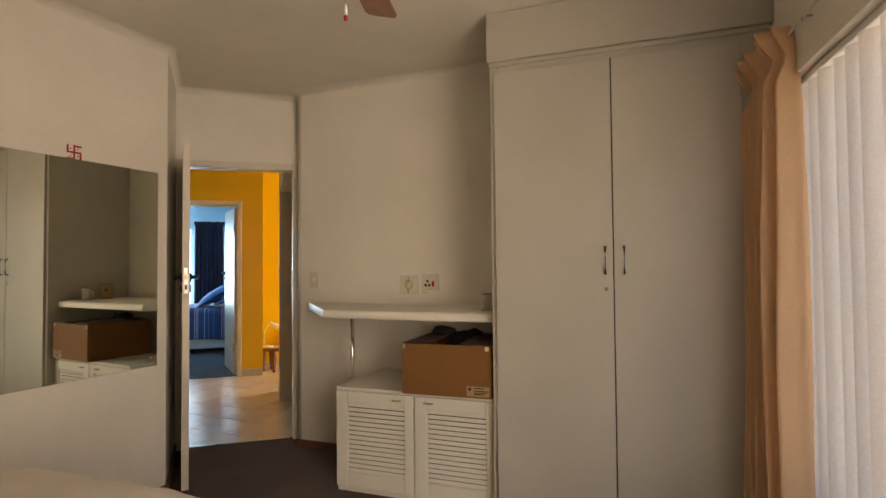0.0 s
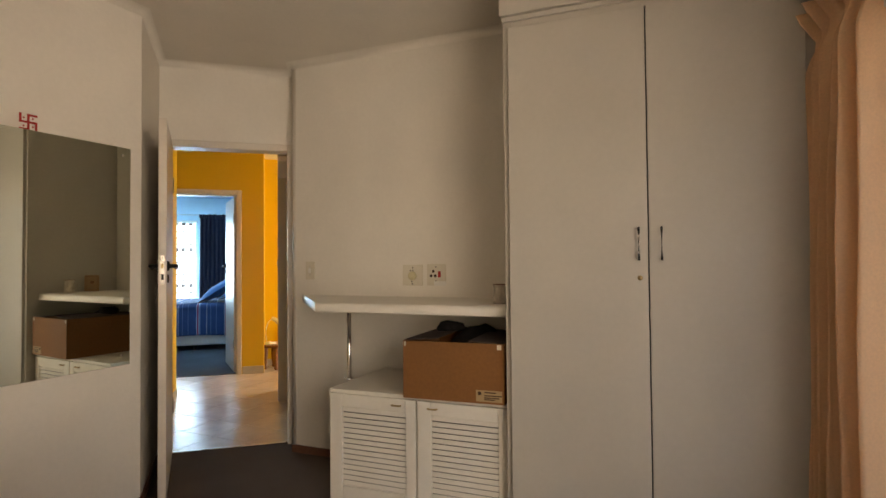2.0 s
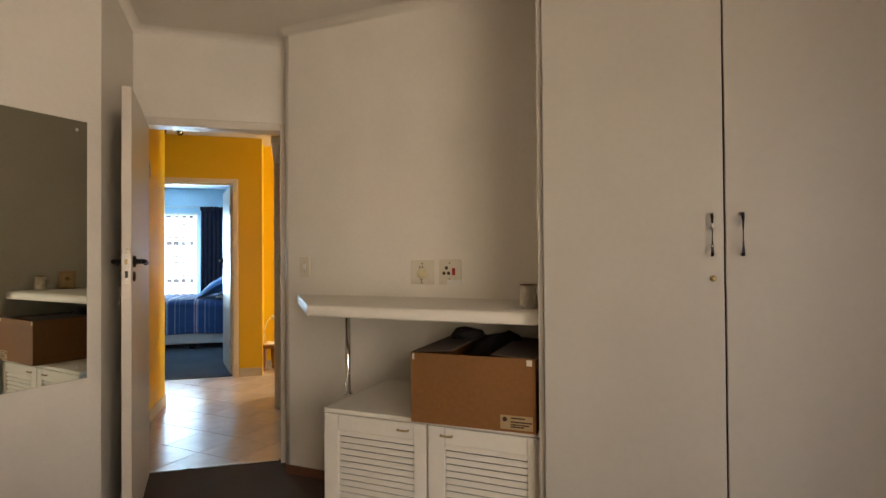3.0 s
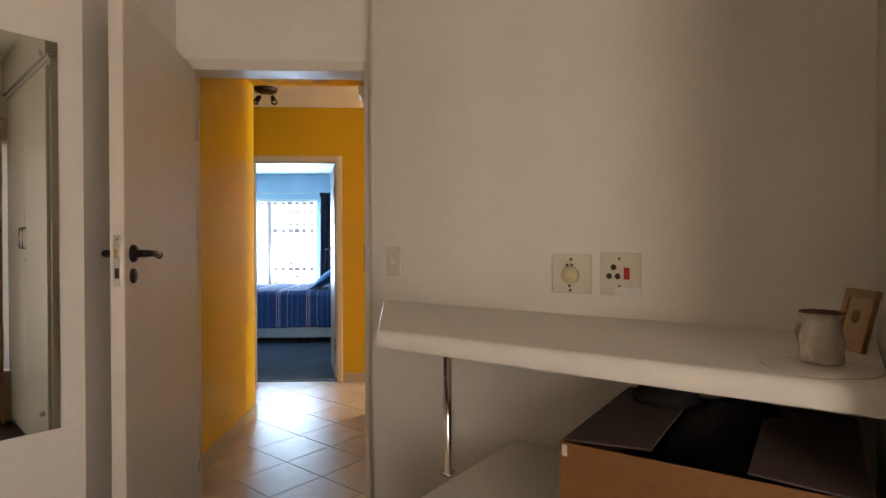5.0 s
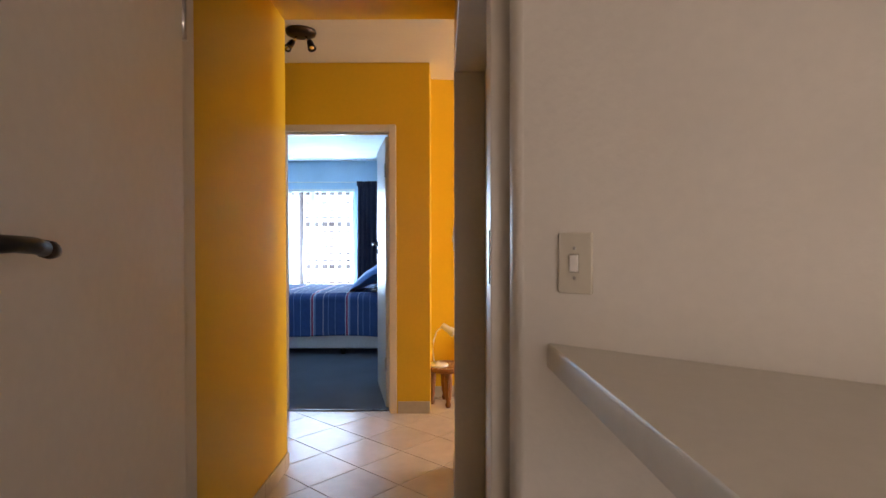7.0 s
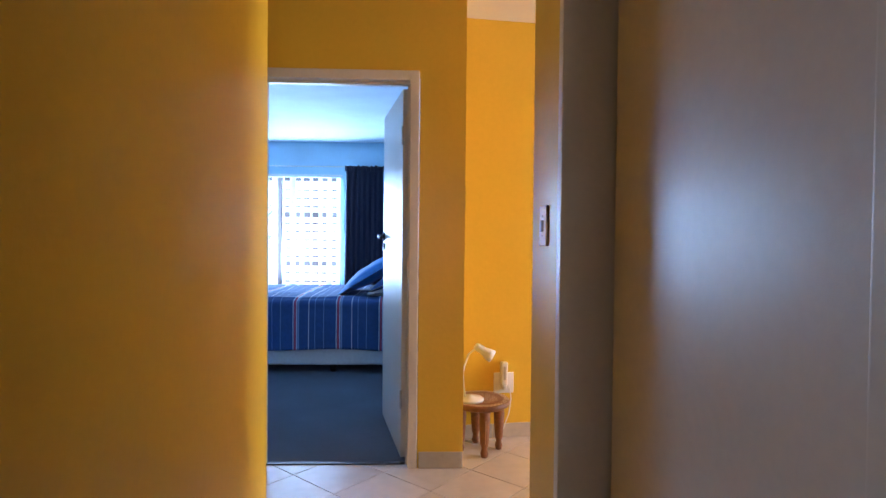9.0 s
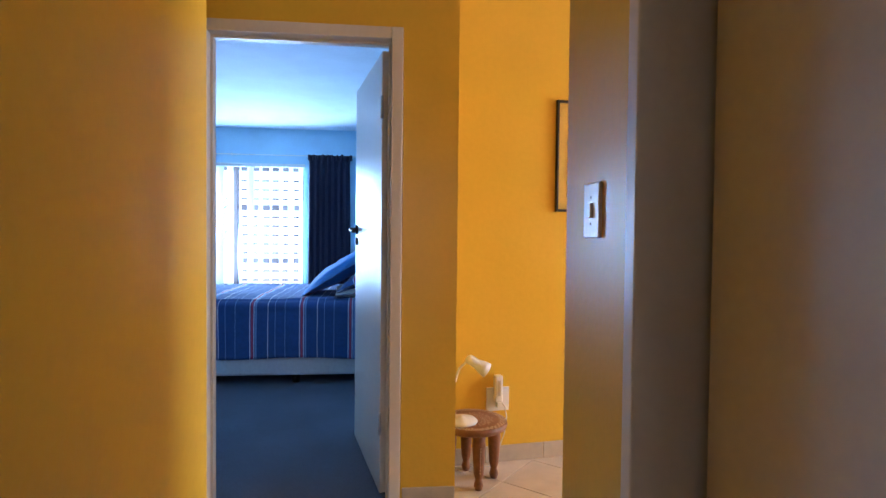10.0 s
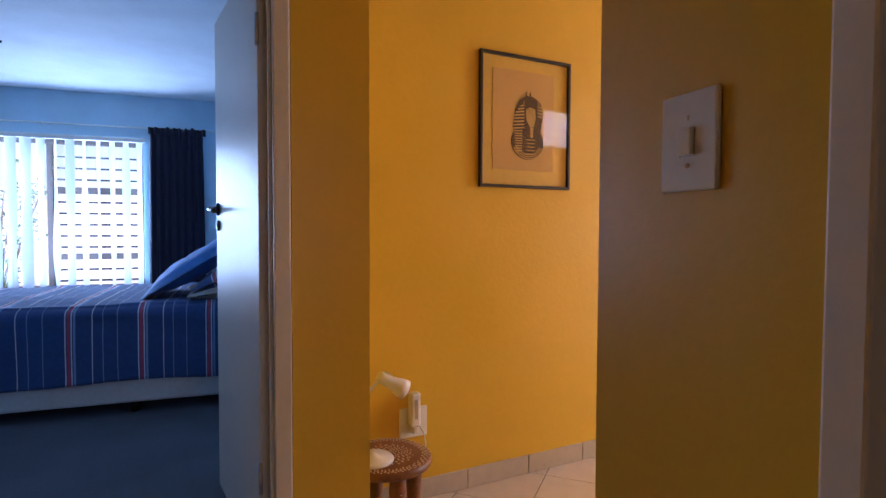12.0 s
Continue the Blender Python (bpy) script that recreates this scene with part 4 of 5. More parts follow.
fan = thing("ceiling_fan", ROOM @ pose(1.66, -1.98, 0), "ceiling fan with wooden blades and a pull cord", "ceiling fan")
part("rod", lathe([(0.05, CEIL - 0.0), (0.05, CEIL - 0.03), (0.012, CEIL - 0.05), (0.012, 2.46)][::-1], 20), BRASS, fan)
part("motor", lathe([(0.0, 2.33), (0.05, 2.33), (0.09, 2.35), (0.105, 2.39), (0.1, 2.43), (0.06, 2.46), (0.0, 2.465)], 28), WHITE_PLASTIC, fan)
for k in range(4):
    q = prism([(0.13, -0.045), (0.2, -0.06), (0.52, -0.07), (0.545, -0.06), (0.55, -0.04), (0.55, 0.04), (0.545, 0.06), (0.52, 0.07), (0.2, 0.06), (0.13, 0.045)], -0.003, 0.003)
    q.transform(Matrix.Rotation(radians(104 + 90 * k), 4, "Z") @ Matrix.Translation((0, 0, 2.375)) @ Matrix.Rotation(radians(11), 4, "X"))
    bl = part("blade", q, FANBLADE, fan, "wooden fan blade")
    q = box(0.09, 0.19, -0.015, 0.015, -0.004, 0.004, 0.002)
    q.transform(Matrix.Rotation(radians(104 + 90 * k), 4, "Z") @ Matrix.Translation((0, 0, 2.38)))
    part("bracket", q, BRASS, bl)
part("pull_cord", tube([(0.0, 0.0, 2.335), (0.002, 0, 2.25), (0.0, 0, 2.165)], 0.0012, 6), STEEL, fan)
part("toggle", lathe([(0.0, 2.128), (0.006, 2.128), (0.007, 2.14), (0.005, 2.16), (0.001, 2.168)], 12), WHITE_PLASTIC, fan, "white cord toggle")
part("toggle_end", lathe([(0.0, 2.11), (0.005, 2.112), (0.0072, 2.12), (0.0072, 2.128), (0.0, 2.129)], 12), RED, fan, "red toggle end")

# ---------- hall: switch, skirtings, lamp, stool, picture ----------
sw2 = thing("light_switch", Matrix.Translation((RIGHT, 5.78, 1.193)) @ Matrix.Rotation(math.pi / 2, 4, "Z"), "cream light switch with a steel rim on the yellow corridor wall", "light switch")
fill_switch(sw2, 0.094, 0.126, WHITE_PLASTIC)

spot = thing("ceiling_spotlight", pose(-0.695, 6.40, HALL), "bronze two-headed spotlight on the hall ceiling", "spotlight")
part("plate", lathe([(0.0, -0.034), (0.06, -0.034), (0.085, -0.026), (0.092, -0.01), (0.092, 0.0), (0.0, 0.0)], 32), BRONZE, spot, "domed bronze ceiling plate")
for sgn in (-1, 1):
    part("arm", tube([(sgn * 0.03, 0.0, -0.03), (sgn * 0.035, 0.0, -0.055), (sgn * 0.05, 0.01, -0.062)], 0.006, 8), CHROME, spot)
    head = part("lamp_head", lathe([(0.0, 0), (0.016, 0.0), (0.02, 0.02), (0.022, 0.055), (0.026, 0.075), (0.022, 0.075), (0.0, 0.06)], 20), BRONZE, spot, "small bronze lamp head")
    head.matrix_basis = Matrix.Translation((sgn * 0.05, 0.005, -0.062)) @ Matrix.Rotation(radians(145), 4, "X") @ Matrix.Rotation(radians(sgn * 20), 4, "Y")
    part("bulb", lathe([(0.0, 0.06), (0.016, 0.064), (0.018, 0.074), (0.0, 0.08)], 14), CHROME, head)

WALLDIR = math.degrees(math.atan2(0.133, 1))
def on_picture_wall(x, z, off=0.0):
    """A pose on the picture wall: x along the wall, y into the wall."""
    return pose(x, 7.413 + (x - 0.03) * 0.133 - off, z, 0, 0, WALLDIR)

stool = thing("inlaid_stool", pose(0.188, 7.257, 0, 0, 0, 20), "small round carved teak stool with bone inlay", "stool")
part("seat", lathe([(0.0, 0.262), (0.155, 0.262), (0.166, 0.268), (0.170, 0.28), (0.168, 0.293), (0.160, 0.298), (0.0, 0.298)], 48), OLDWOOD, stool, "round carved seat")
for r, n, dz in ((0.156, 80, 0.0), (0.147, 72, 0.0), (0.137, 66, 0.0), (0.094, 26, 0.0), (0.082, 30, 0.0), (0.07, 26, 0.0), (0.058, 22, 0.0), (0.046, 18, 0.0), (0.034, 13, 0.0), (0.022, 9, 0.0)):
    q = bmesh.new()
    for k in range(n):
        a = 2 * math.pi * k / n
        rr = r + (0.004 if k % 2 else -0.002)
        dot = lathe([(0.0, 0.2975), (0.0041, 0.2975), (0.0036, 0.2990), (0.0, 0.2991)], 5, Matrix.Translation((rr * math.cos(a), rr * math.sin(a), 0)))
        join(q, dot)
    part("inlay_ring", q, BONE, stool, "ring of bone inlay dots")
leg_prof = [(0.0, 0.0), (0.014, 0.0), (0.019, 0.02), (0.016, 0.035), (0.013, 0.05), (0.02, 0.075), (0.024, 0.15), (0.027, 0.21), (0.025, 0.235), (0.029, 0.262), (0.0, 0.2625)]
for k in range(4):
    a = radians(-103 + 90 * k)
    lg = part("leg", lathe([(r * 1.18, z) for r, z in leg_prof], 16), OLDWOOD, stool, "turned carved leg")
    lg.matrix_basis = Matrix.Translation((0.112 * math.cos(a), 0.112 * math.sin(a), 0)) @ Matrix.Rotation(a, 4, "Z")
    q = bmesh.new()
    for z in (0.085, 0.10, 0.115, 0.13, 0.145, 0.16, 0.175, 0.19, 0.205):
        join(q, lathe([(0.0, 0), (0.003, 0), (0.0, 0.0012)], 6, Matrix.Translation((0.0268 + (z - 0.12) * 0.05, 0, z)) @ Matrix.Rotation(math.pi / 2, 4, "Y")))
    part("inlay", q, BONE, lg)

lamp = thing("desk_lamp", pose(0.127, 7.215, 0.2995), "white plastic gooseneck desk lamp on the stool", "desk lamp")
part("base", lathe([(0.0, 0.0), (0.075, 0.0), (0.078, 0.008), (0.070, 0.016), (0.02, 0.02), (0.012, 0.03), (0.0, 0.03)], 36), WHITE_PLASTIC, lamp)
neck = [(-0.03, 0.0, 0.012), (-0.042, 0.0, 0.1), (-0.036, 0.0, 0.19), (-0.012, 0.004, 0.258), (0.026, 0.008, 0.292)]
part("gooseneck", tube(neck, 0.006, 10), WHITE_PLASTIC, lamp)
hd = part("shade", lathe([(0.0, -0.045), (0.018, -0.045), (0.026, -0.035), (0.027, 0.0), (0.029, 0.03), (0.038, 0.055), (0.043, 0.09), (0.040, 0.09), (0.027, 0.05), (0.0, 0.03)], 28), WHITE_PLASTIC, lamp, "white conical lamp head")
hd.matrix_basis = Matrix.Translation((0.058, 0.012, 0.286)) @ Matrix.Rotation(radians(122), 4, "Y") @ Matrix.Scale(0.86, 4)
part("label", box(-0.0285, -0.027, -0.008, 0.008, -0.03, 0.012), STEEL, hd, "small grey label")

soc2 = thing("power_socket", on_picture_wall(0.338, 0.275), "white double wall socket on the yellow wall", "socket")
part("plate", box(-0.05, 0.075, -0.009, 0, 0, 0.125, 0.003), WHITE_PLASTIC, soc2)
ad = thing("night_light", on_picture_wall(0.350, 0.31, 0.0095), "white plug-in night light with a grey strip", "night light")
part("body", box(-0.026, 0.016, -0.042, 0, 0.02, 0.16, 0.008, seg=3), WHITE_PLASTIC, ad)
part("strip", box(-0.012, 0.002, -0.0432, -0.0418, 0.055, 0.135, 0.0006), STEEL, ad, "grey strip")
part("plug", box(-0.014, 0.012, -0.034, 0, -0.01, 0.021, 0.006), WHITE_PLASTIC, ad)
cord = part("lamp_cord", tube([(0.366, 7.43, 0.335), (0.381, 7.40, 0.31), (0.388, 7.395, 0.26), (0.378, 7.40, 0.17), (0.345, 7.405, 0.07), (0.30, 7.37, 0.012), (0.20, 7.40, 0.006), (0.11, 7.36, 0.006), (0.16, 7.33, 0.006), (0.12, 7.40, 0.006)], 0.0032, 8), WHITE_PLASTIC)
tagged(cord, "thin white lamp cord hanging from the socket", "cord")

pic = thing("framed_print", on_picture_wall(0.658, 1.328, 0.001), "dark-framed papyrus print of a striped headdress", "picture")
PW_, PH_, PB_ = 0.497, 0.592, 0.013
part("frame", box(0, PW_, -0.02, 0, 0, PB_, 0.002), FRAME_BLACK, pic)
part("frame", box(0, PW_, -0.02, 0, PH_ - PB_, PH_, 0.002), FRAME_BLACK, pic)
part("frame", box(0, PB_, -0.0195, 0, PB_, PH_ - PB_, 0.002), FRAME_BLACK, pic)
part("frame", box(PW_ - PB_, PW_, -0.0195, 0, PB_, PH_ - PB_, 0.002), FRAME_BLACK, pic)
part("mount", box(PB_, PW_ - PB_, -0.004, -0.001, PB_, PH_ - PB_), MOUNT, pic, "golden mount board")
rng = random.Random(5)
def ragged(x0, x1, z0, z1):
    pts = []
    for a, c, n in (((x0, z0), (x1, z0), 14), ((x1, z0), (x1, z1), 18), ((x1, z1), (x0, z1), 14), ((x0, z1), (x0, z0), 18)):
        for k in range(n):
            f = k / n
            pts.append((a[0] + (c[0] - a[0]) * f + rng.uniform(-0.0018, 0.0018), a[1] + (c[1] - a[1]) * f + rng.uniform(-0.0018, 0.0018)))
    return pts
UP = Matrix.Rotation(math.pi / 2, 4, "X")
q = prism(ragged(0.07, 0.405, 0.08, 0.525), 0.0, 0.002)
q.transform(Matrix.Translation((0, -0.0045, 0)) @ UP)
part("papyrus", q, PAPYRUS, pic, "ragged buff papyrus sheet")
def flat(points, lift, mat, label=""):
    q = prism(points, 0, 0.0006)
    q.transform(Matrix.Translation((0, -0.0068 - lift, 0)) @ UP)
    return part("print", q, mat, pic, label)
def ell(cx, cz, rx, rz, n=32, a0=0, a1=360):
    return [(cx + rx * math.cos(radians(a0 + (a1 - a0) * k / n)), cz + rz * math.sin(radians(a0 + (a1 - a0) * k / n))) for k in range(n + (0 if a1 - a0 == 360 else 1))]
hx, hz = 0.262, 0.27
HOOD = [(-0.086, 0.0), (-0.074, 0.085), (-0.05, 0.128), (-0.015, 0.148), (0.03, 0.146), (0.066, 0.122), (0.084, 0.078), (0.07, 0.0), (0.048, -0.075), (-0.055, -0.075)]
flat(ell(hx - 0.004, hz - 0.062, 0.092, 0.078), 0.0, INK, "dark printed collar of the headdress")
flat([(hx + u, hz + v) for u, v in HOOD], 0.0007, INK, "dark printed hood of the headdress")
flat([(hx - 0.014, hz + 0.085), (hx + 0.006, hz + 0.098), (hx + 0.036, hz + 0.09), (hx + 0.04, hz + 0.05), (hx + 0.03, hz + 0.012), (hx + 0.008, hz + 0.008), (hx - 0.012, hz + 0.04)], 0.0014, GOLD_INK, "golden blank shape")
flat([(hx + 0.010, hz - 0.04), (hx + 0.024, hz - 0.04), (hx + 0.028, hz + 0.008), (hx + 0.010, hz + 0.008)], 0.0014, GOLD_INK)
for k in range(9):
    z = hz + 0.118 - k * 0.0145
    o = 0.03 + 0.055 * min(1, k / 4)
    flat([(hx - o, z - 0.008), (hx - 0.024, z), (hx - 0.024, z + 0.005), (hx - o, z - 0.002)], 0.0014, PAPYRUS)
    if k < 5:
        flat([(hx + 0.05, z), (hx + 0.052 + 0.028 * min(1, (k + 1) / 3), z - 0.006), (hx + 0.052 + 0.028 * min(1, (k + 1) / 3), z), (hx + 0.05, z + 0.005)], 0.0014, PAPYRUS)
for k in range(9):
    z = hz - 0.014 - k * 0.011
    flat([(hx - 0.078 + 0.001 * k, z - 0.002), (hx - 0.034, z), (hx - 0.034, z + 0.0035), (hx - 0.078 + 0.001 * k, z + 0.002)], 0.0021, PAPYRUS)
for k in range(5):
    z = hz - 0.115 + k * 0.016
    flat([(hx - 0.012, z), (hx + 0.036, z), (hx + 0.036, z + 0.004), (hx - 0.012, z + 0.004)], 0.0021, GOLD_INK)
for k in range(3):
    flat([(hx + u, hz - 0.062 + v) for u, v in [(0.088 * math.cos(radians(a)) * (1 - 0.12 * k), 0.075 * math.sin(radians(a)) * (1 - 0.12 * k)) for a in range(200, 341, 14)] + [(0.084 * math.cos(radians(a)) * (1 - 0.12 * k), 0.071 * math.sin(radians(a)) * (1 - 0.12 * k)) for a in range(340, 199, -14)]], 0.0028, PAPYRUS)
for sx in (-0.018, 0.004):
    flat([(hx + sx, hz + 0.14), (hx + sx + 0.009, hz + 0.14), (hx + sx + 0.007, hz + 0.166), (hx + sx + 0.001, hz + 0.166)], 0.0014, INK)
g = part("glass", box(PB_ - 0.002, PW_ - PB_ + 0.002, -0.0135, -0.012, PB_ - 0.002, PH_ - PB_ + 0.002), GLASS, pic, "clear picture glass")
g.visible_shadow = False

# unseen glazed door, added at the hall's end to carry its light
hw = thing("glazed_door", pose(5.0, 7.3, 0.02, 0, 0, -90), "unseen glazed end door added to light the hall", "glazed door", kind="structure")
for q in (box(0, 0.09, 0.03, 0.07, 0, 2.08, 0.004), box(1.01, 1.1, 0.03, 0.07, 0, 2.08, 0.004), box(0.09, 1.01, 0.03, 0.07, 0, 0.2, 0.004), box(0.09, 1.01, 0.03, 0.07, 1.98, 2.08, 0.004)):
    part("rail", q, ENAMEL, hw)
g = part("pane", box(0.09, 1.01, 0.048, 0.052, 0.2, 1.98), GLASS, hw)
g.visible_shadow = False

# ---------- blue bedroom ----------
bed2 = thing("bed", pose(0, 0, 0), "bed with a blue striped cover in the blue bedroom", "bed")
BX0, BX1, BYF, BYB = -2.35, 0.32, 9.02, 10.40
part("base", box(BX0 + 0.03, BX1, BYF + 0.03, BYB - 0.03, 0.075, 0.33, 0.02), BEDBASE, bed2, "pale cloth bed base")
part("mattress", box(BX0 + 0.02, BX1, BYF + 0.03, BYB - 0.03, 0.332, 0.62, 0.05, seg=3), LINEN, bed2)
for x in (BX0 + 0.15, -0.95, BX1 - 0.15):
    for y in (BYF + 0.12, BYB - 0.12):
        part("leg", lathe([(0.03, 0.0), (0.035, 0.075)], 14, Matrix.Translation((x, y, 0.002))), BLACK, bed2)
def spread_(s, t):
    # goes up the near side, over the top and down the far side
    L = [0.45, BYB - BYF, 0.45]
    d = t * sum(L)
    x = BX0 + s * (BX1 - BX0 + 0.01)
    r = 0.06
    wob = 0.012 * noise.noise(Vector((x * 3, t * 9, 1))) + 0.006 * noise.noise(Vector((x * 9, t * 20, 5)))
    if d < L[0]:
        y, z = BYF - 0.006 - wob * 1.2 - 0.008 * math.sin(x * 9) * (1 - d / L[0]), 0.215 + d + 0.008 * math.sin(x * 5)
        if d > L[0] - r:
            k = (d - L[0] + r) / r * math.pi / 4
            y, z = BYF - 0.006 + r * (1 - math.cos(k)), 0.215 + L[0] - r + r * math.sin(k)
    elif d < L[0] + L[1]:
        e = d - L[0]
        y, z = BYF + e, 0.664 + wob + 0.012 * math.sin(min(e / 0.12, 1) * math.pi / 2)
        if e < r:
            k = math.pi / 4 + e / r * math.pi / 4
            y, z = BYF - 0.006 + r * (1 - math.cos(k)) + e * 0.4, 0.215 + L[0] - r + r * math.sin(k) + wob * e / r
    else:
        y, z = BYB + 0.006, 0.665 - (d - L[0] - L[1])
    return (x, y, z)
cov = part("striped_cover", sheet(spread_, 70, 90, 0.012), STRIPES, bed2, "dark blue cover with white and red stripes")


def pillow(name, m, w, h, d, mat, label, frill=0.0):
    def f(s, t):
        # two faces of a cushion, closed at the rim
        u, v = (s * 2 if s < 0.5 else 2 - s * 2), t
        side = 1 if s < 0.5 else -1
        prof = (max(0, math.sin(math.pi * min(max((u - frill) / (1 - 2 * frill), 0), 1))) * max(0, math.sin(math.pi * min(max((v - frill) / (1 - 2 * frill), 0), 1)))) ** 0.45
        p = Vector(((u - 0.5) * w * (1 - 0.06 * math.sin(math.pi * v)), (v - 0.5) * h * (1 - 0.06 * math.sin(math.pi * u)), side * (0.004 + d / 2 * prof)))
        return p + Vector((0, 0, (0.022 * noise.noise(Vector((u * 4, v * 4, side + w))) + 0.012 * noise.noise(Vector((u * 9, v * 13, side * 3 + w)))) * prof))
    q = sheet(f, 36, 18)
    bmesh.ops.remove_doubles(q, verts=q.verts, dist=1e-4)
    ob = part(name, q, mat)
    ob.matrix_basis = m
    return tagged(ob, label, "pillow")


def stand(x, y, z, lean, turn=0):
    return pose(x, y, z, 0, 0, turn) @ Matrix.Rotation(radians(lean), 4, "Y")
pillow("pillow", stand(-0.36, 9.45, 0.735, -6, 4), 0.62, 0.72, 0.14, LINEN, "white pillow lying flat on the bed")
pillow("pillow", stand(-0.33, 9.42, 0.85, -24, -3), 0.62, 0.70, 0.14, STRIPES, "blue striped pillow resting on the white one")
pillow("pillow", stand(-0.59, 9.66, 0.90, -32, 3), 0.94, 0.80, 0.16, PILLOW, "frilled bright blue pillow leaning on the others", 0.07)
pillow("pillow", stand(-0.25, 10.02, 0.77, -10, 2), 0.66, 0.72, 0.15, PILLOW, "bright blue pillow on the bed's far half")

win2 = thing("window_2", pose(0, FAR, 0), "blue bedroom window with a dark frame and bars", "window", kind="structure")
for q in (box(BWX0, BWX1, 0.1, 0.15, BWZ0, BWZ0 + 0.05, 0.004), box(BWX0, BWX1, 0.1, 0.15, BWZ1 - 0.05, BWZ1, 0.004), box(BWX0, BWX0 + 0.05, 0.1, 0.15, BWZ0 + 0.05, BWZ1 - 0.05, 0.004), box(BWX1 - 0.045, BWX1, 0.1, 0.15, BWZ0 + 0.05, BWZ1 - 0.05, 0.004), box(-2.21, -2.155, 0.1, 0.15, BWZ0 + 0.05, BWZ1 - 0.05, 0.004)):
    part("window_frame", q, FRAME_BROWN, win2, "brown window frame")
for z, hh in ((1.495, 0.07), (0.80, 0.065)):
    part("transom", box(-2.155, BWX1 - 0.045, 0.105, 0.145, z, z + hh, 0.003), FRAME_BROWN, win2, "brown cross rail")
for k in range(12):
    z = BWZ0 + 0.1 + k * 0.118
    if abs(z - 1.53) < 0.06 or abs(z - 0.83) < 0.06:
        continue
    part("bar", tube([(-2.155, 0.085, z), (BWX1 - 0.045, 0.085, z)], 0.0105, 8), BLACK, win2, "thin dark burglar bar")
for x0, x1 in ((BWX0 + 0.05, -2.21), (-2.155, BWX1 - 0.045)):
    g = part("pane", box(x0, x1, 0.121, 0.125, BWZ0 + 0.05, BWZ1 - 0.05), GLASS, win2)
    g.visible_shadow = False
part("window_sill", box(BWX0 - 0.03, BWX1 + 0.03, -0.03, 0.1, BWZ0 - 0.03, BWZ0 - 0.003, 0.004), ENAMEL, win2)

blind2 = thing("vertical_blind", pose(0, FAR, 0), "white vertical blind with its strips turned half open", "blind")
part("head_rail", box(BWX0, BWX1 + 0.02, -0.055, -0.012, BWZ1 - 0.015, BWZ1 + 0.03, 0.003), WHITE_PLASTIC, blind2)
x, i = BWX1 - 0.03, 0
while x > BWX0 + 0.05:
    def strip(s, t):
        # each strip twists a little on its way down
        a = radians((-62 if i < 7 else -40) + 6 * math.sin(i * 1.7) + 24 * noise.noise(Vector((i * 3.1, t * 2.2, 1))))
        u, v = (s - 0.5) * 0.127, 0.007 * math.sin(math.pi * s)
        return (x + u * math.cos(a) - v * math.sin(a), -0.036 + u * math.sin(a) * 0.45 + v * math.cos(a), BWZ0 + 0.03 + t * (BWZ1 - BWZ0 - 0.045))
    st = part("slat", sheet(strip, 6, 20), BLIND, blind2)
    part("weight", box(x - 0.03, x + 0.03, -0.040, -0.032, BWZ0 + 0.012, BWZ0 + 0.0295, 0.002), WHITE_PLASTIC, st)
    x -= 0.127
    i += 1
rail2 = thing("curtain_rail", pose(0, FAR, 0), "thin white curtain rail over the window", "curtain rail")
part("rail", tube([(-3.6, -0.05, 2.20), (-0.6, -0.05, 2.20)], 0.007, 8), WHITE_PLASTIC, rail2)
for x in (-3.5, -2.2, -0.8):
    part("bracket", box(x - 0.006, x + 0.006, -0.052, -0.001, 2.19, 2.215, 0.002), WHITE_PLASTIC, rail2)
cur2 = thing("navy_curtain", pose(0, FAR, 0), "dark navy curtain with a frilled top", "curtain")
part("cloth", pleated(-1.222, -0.70, -0.065, 0.10, 2.2, 7, 0.07, 7, 0.16, tie=0.12), NAVY, cur2)
def frill(s, t):
    return (-1.237 + s * 0.565, -0.095 - 0.028 * math.sin(s * 60) * (0.5 + t), 2.135 + t * (0.075 + 0.02 * noise.noise(Vector((s * 11, 0, 2)))))
part("frill", sheet(frill, 90, 3, 0.003), NAVY, cur2)
fl = thing("ceiling_spotlight", pose(-2.27, 10.5, HALL + 0.02), "dark spotlight bar under the blue room's ceiling", "spotlight")
part("plate", lathe([(0.0, -0.03), (0.05, -0.03), (0.06, -0.01), (0.06, 0.0), (0.0, 0.0)], 24), BLACK, fl)
part("bar", tube([(-0.22, 0.05, -0.055), (0.3, -0.22, -0.035)], 0.009, 8), BLACK, fl)
part("stem", tube([(0, 0, -0.028), (0, 0, -0.05)], 0.008, 8), BLACK, fl)
hd = part("lamp_head", lathe([(0.0, 0), (0.03, 0.0), (0.035, 0.03), (0.045, 0.08), (0.0, 0.07)], 20), BLACK, fl)
hd.matrix_basis = Matrix.Translation((0.16, -0.15, -0.05)) @ Matrix.Rotation(radians(150), 4, "X")

# ---------- outside ----------
structure("ground", box(-400, 400, -400, 400, -0.5, -0.3), BRICKISH, "paved ground outside the house", category="ground")
structure("wall_garden", box(-9, 4, 16.2, 16.4, -0.3, 1.6), STONE, "pale garden wall beyond the window", category="garden wall")


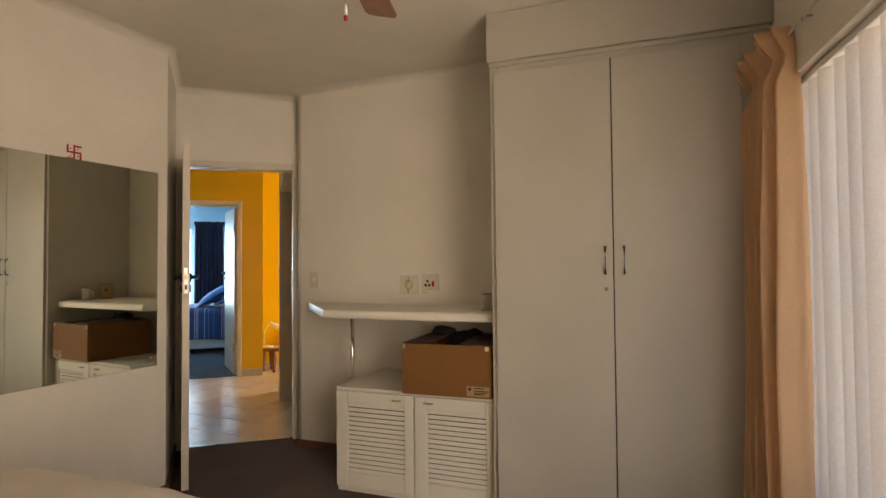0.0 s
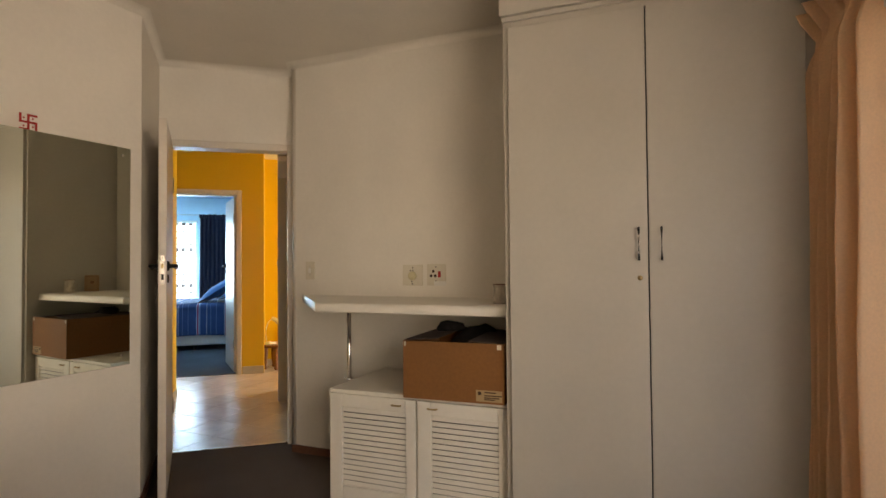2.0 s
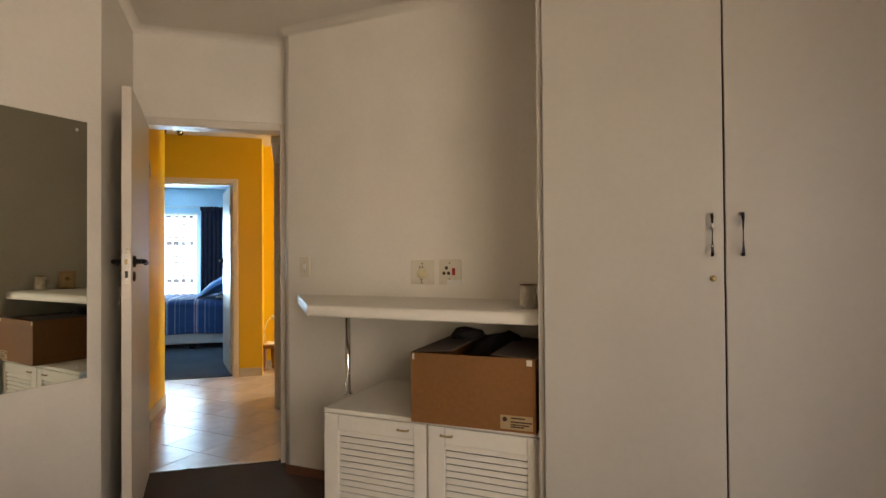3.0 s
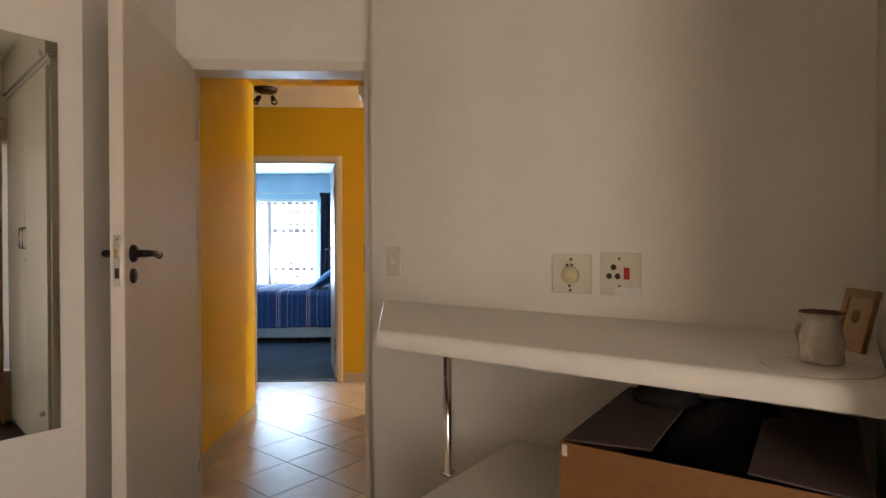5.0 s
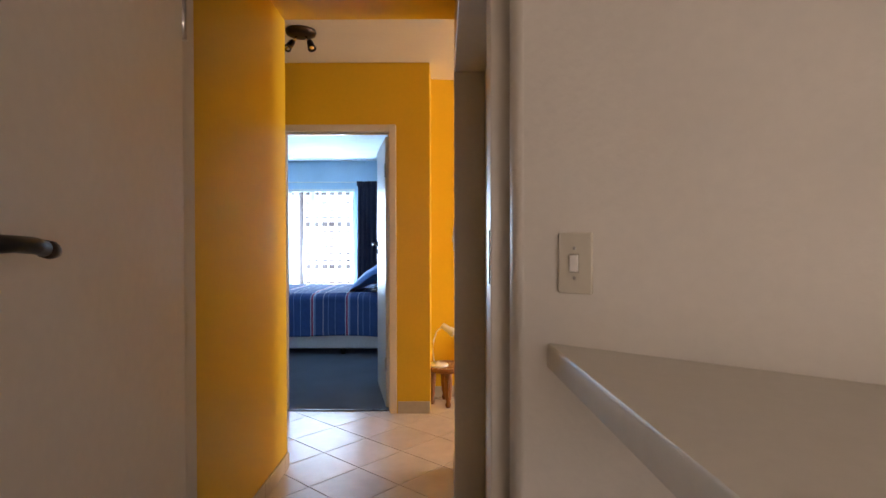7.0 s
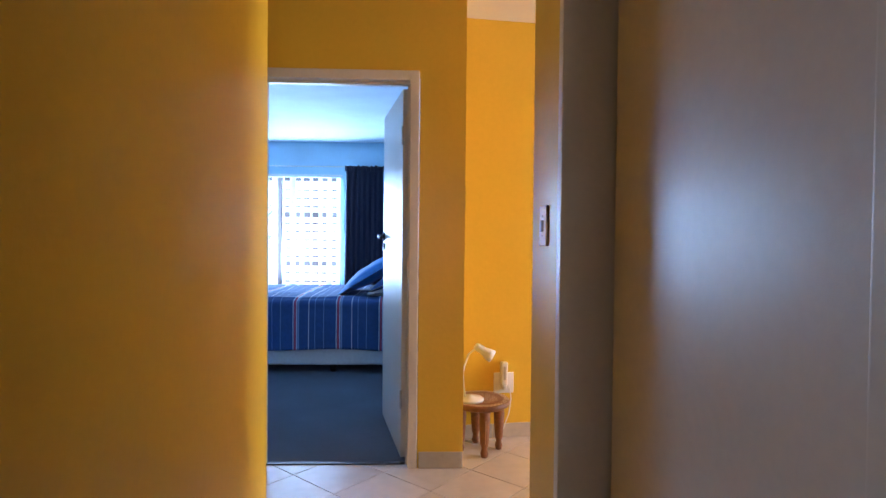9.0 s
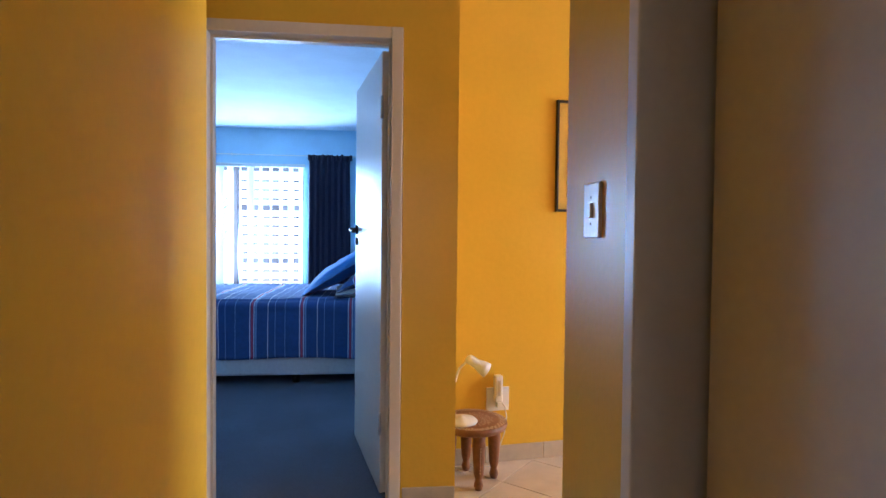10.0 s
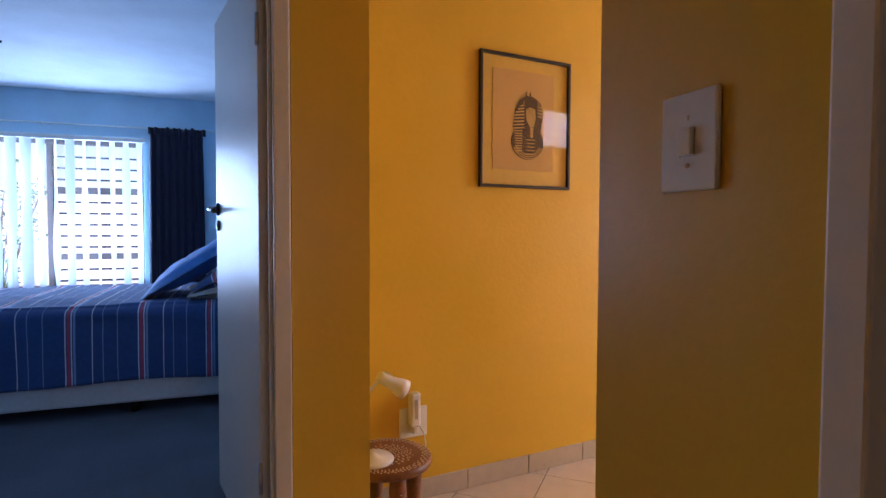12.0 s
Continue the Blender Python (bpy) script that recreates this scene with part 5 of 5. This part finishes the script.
def shrub(x, y, h, seed):
    t = thing("garden_shrub", pose(x, y, -0.3), "leafy green garden shrub outside the window", "shrub", "shrubs in the garden")
    r = random.Random(seed)
    st, lv = bmesh.new(), bmesh.new()
    for k in range(7):
        a, l_ = r.uniform(0, 6.28), h * r.uniform(0.6, 1.0)
        top = Vector((math.cos(a) * 0.35 * h * r.uniform(0.3, 1), math.sin(a) * 0.35 * h * r.uniform(0.3, 1), l_))
        join(st, tube([(0, 0, 0), top * 0.5 + Vector((0, 0, 0.1)), top], [0.025, 0.015, 0.006], 6))
        for j in range(60):
            p = top * r.uniform(0.35, 1.05) + Vector((r.gauss(0, 0.12), r.gauss(0, 0.12), r.gauss(0, 0.1)))
            l2, w2 = r.uniform(0.06, 0.13), r.uniform(0.02, 0.035)
            m = Matrix.Translation(p) @ Euler((r.uniform(-1, 1), r.uniform(-1, 1), r.uniform(0, 6.28))).to_matrix().to_4x4()
            lv.faces.new([lv.verts.new(m @ Vector(c)) for c in ((0, 0, 0), (l2 * 0.5, w2, 0.01), (l2, 0, 0), (l2 * 0.5, -w2, 0.01))])
    part("stems", st, WOODFENCE, t)
    part("leaves", lv, LEAF, t)
for k, (x, y, h) in enumerate(((-3.55, 14.6, 2.3), (-4.9, 15.2, 2.6), (-4.2, 14.2, 1.6))):
    shrub(x, y, h, k)

# ---------- tiled floor and skirtings ----------
TS, TJ = 0.3235, 0.005
TURNED = Matrix.Translation((-0.307, 6.272, 0)) @ Matrix.Rotation(radians(3.0), 4, "Z")
half = TS * math.sqrt(0.5)
floor_ = bpy.data.objects["floor_hall_bed"]
tile_data = None
def tile_bm():
    return box(-TS / 2 + TJ / 2, TS / 2 - TJ / 2, -TS / 2 + TJ / 2, TS / 2 - TJ / 2, -0.0085, 0.0, 0.0012, seg=1)
q = tile_bm()
tile_data = bpy.data.meshes.new("tile")
q.to_mesh(tile_data)
q.free()
tile_data.materials.append(TILE)
for i in range(-16, 17):
    for j in range(-10, 9):
        cx, cy = (TURNED @ Vector(((i + j % 2 * 0.5) * 2 * half, j * half, 0))).xy
        if not -2.6 < cx < 3.6 or not 4.39 - half < cy < 7.9 + half:
            continue
        corridor = LEFT - 0.2 < cx < RIGHT + 0.3
        if cy < 5.8 and not corridor:
            continue
        if cy > 7.3 and cx < -0.1:
            continue
        cut_lo, cut_hi = cy - half < 4.402, cy + half > 7.056 and cx + half < 0.1
        m = Matrix.Translation((cx, cy, 0)) @ Matrix.Rotation(math.pi / 4 + radians(3.0), 4, "Z")
        if cut_lo or cut_hi:
            b = tile_bm()
            b.transform(m)
            for do, co, no in ((cut_lo, (0, 4.402, 0), (0, -1, 0)), (cut_hi, (0, 7.056, 0), (0, 1, 0))):
                if do:
                    r_ = bmesh.ops.bisect_plane(b, geom=b.verts[:] + b.edges[:] + b.faces[:], plane_co=co, plane_no=no, clear_outer=True)
                    bmesh.ops.holes_fill(b, edges=b.edges)
            if len(b.faces) < 4:
                b.free()
                continue
            part("tile", b, TILE, floor_)
        else:
            o = new("tile", tile_data)
            o.parent = floor_
            o.matrix_basis = m

def skirting(name, p0, p1, start, label):
    """Cut tiles along the foot of a wall; the room lies on the right of the way."""
    d = Vector((p1[0] - p0[0], p1[1] - p0[1], 0))
    t = thing(name, Matrix.Translation((p0[0], p0[1], 0)) @ Matrix.Rotation(math.atan2(d.y, d.x), 4, "Z"), label, "skirting", kind="structure")
    cuts = [0.0]
    s = start
    while s < d.length - 0.02:
        if s > 0.02:
            cuts.append(s)
        s += 0.328
    cuts.append(d.length)
    for a, c in zip(cuts, cuts[1:]):
        part("skirting_tile", box(a + 0.0015, c - 0.0015, -0.009, -0.0005, 0.001, 0.088, 0.002, seg=1), SKIRT, t)
skirting("baseboard_picture", PA, PA + (PB - PA).normalized() * 3.0, 0.258, "beige tile skirting under the picture")
skirting("baseboard_left", (LEFT, 4.46), (LEFT, 6.049), 0.2, "beige tile skirting of the corridor")
skirting("baseboard_left_end", (LEFT + 0.009, 6.04), (-1.6, 6.04), 0.3, "beige tile skirting of the corridor's end")
skirting("baseboard_right", (RIGHT, 6.033), (RIGHT, 5.652), 0.3, "beige tile skirting below the switch")
skirting("baseboard_blue_door", (-0.165, BLUE), (0.07, BLUE), 0.4, "beige tile skirting beside the blue room's doorway")
skirting("baseboard_blue_left", (-3.0, BLUE), (-1.045, BLUE), 0.1, "beige tile skirting beside the blue room's doorway")
fl2 = thing("window_3", pose(3.08, 6.04, 0, 0, 0, 180), "small fanlight high in the hall wall", "window", kind="structure")
for q in (box(0, 0.58, 0.03, 0.07, 1.82, 1.845, 0.003), box(0, 0.58, 0.03, 0.07, 2.125, 2.15, 0.003), box(0, 0.025, 0.03, 0.07, 1.845, 2.125, 0.003), box(0.555, 0.58, 0.03, 0.07, 1.845, 2.125, 0.003)):
    part("window_frame", q, ENAMEL, fl2)
g = part("pane", box(0.025, 0.555, 0.048, 0.052, 1.845, 2.125), GLASS, fl2)
g.visible_shadow = False
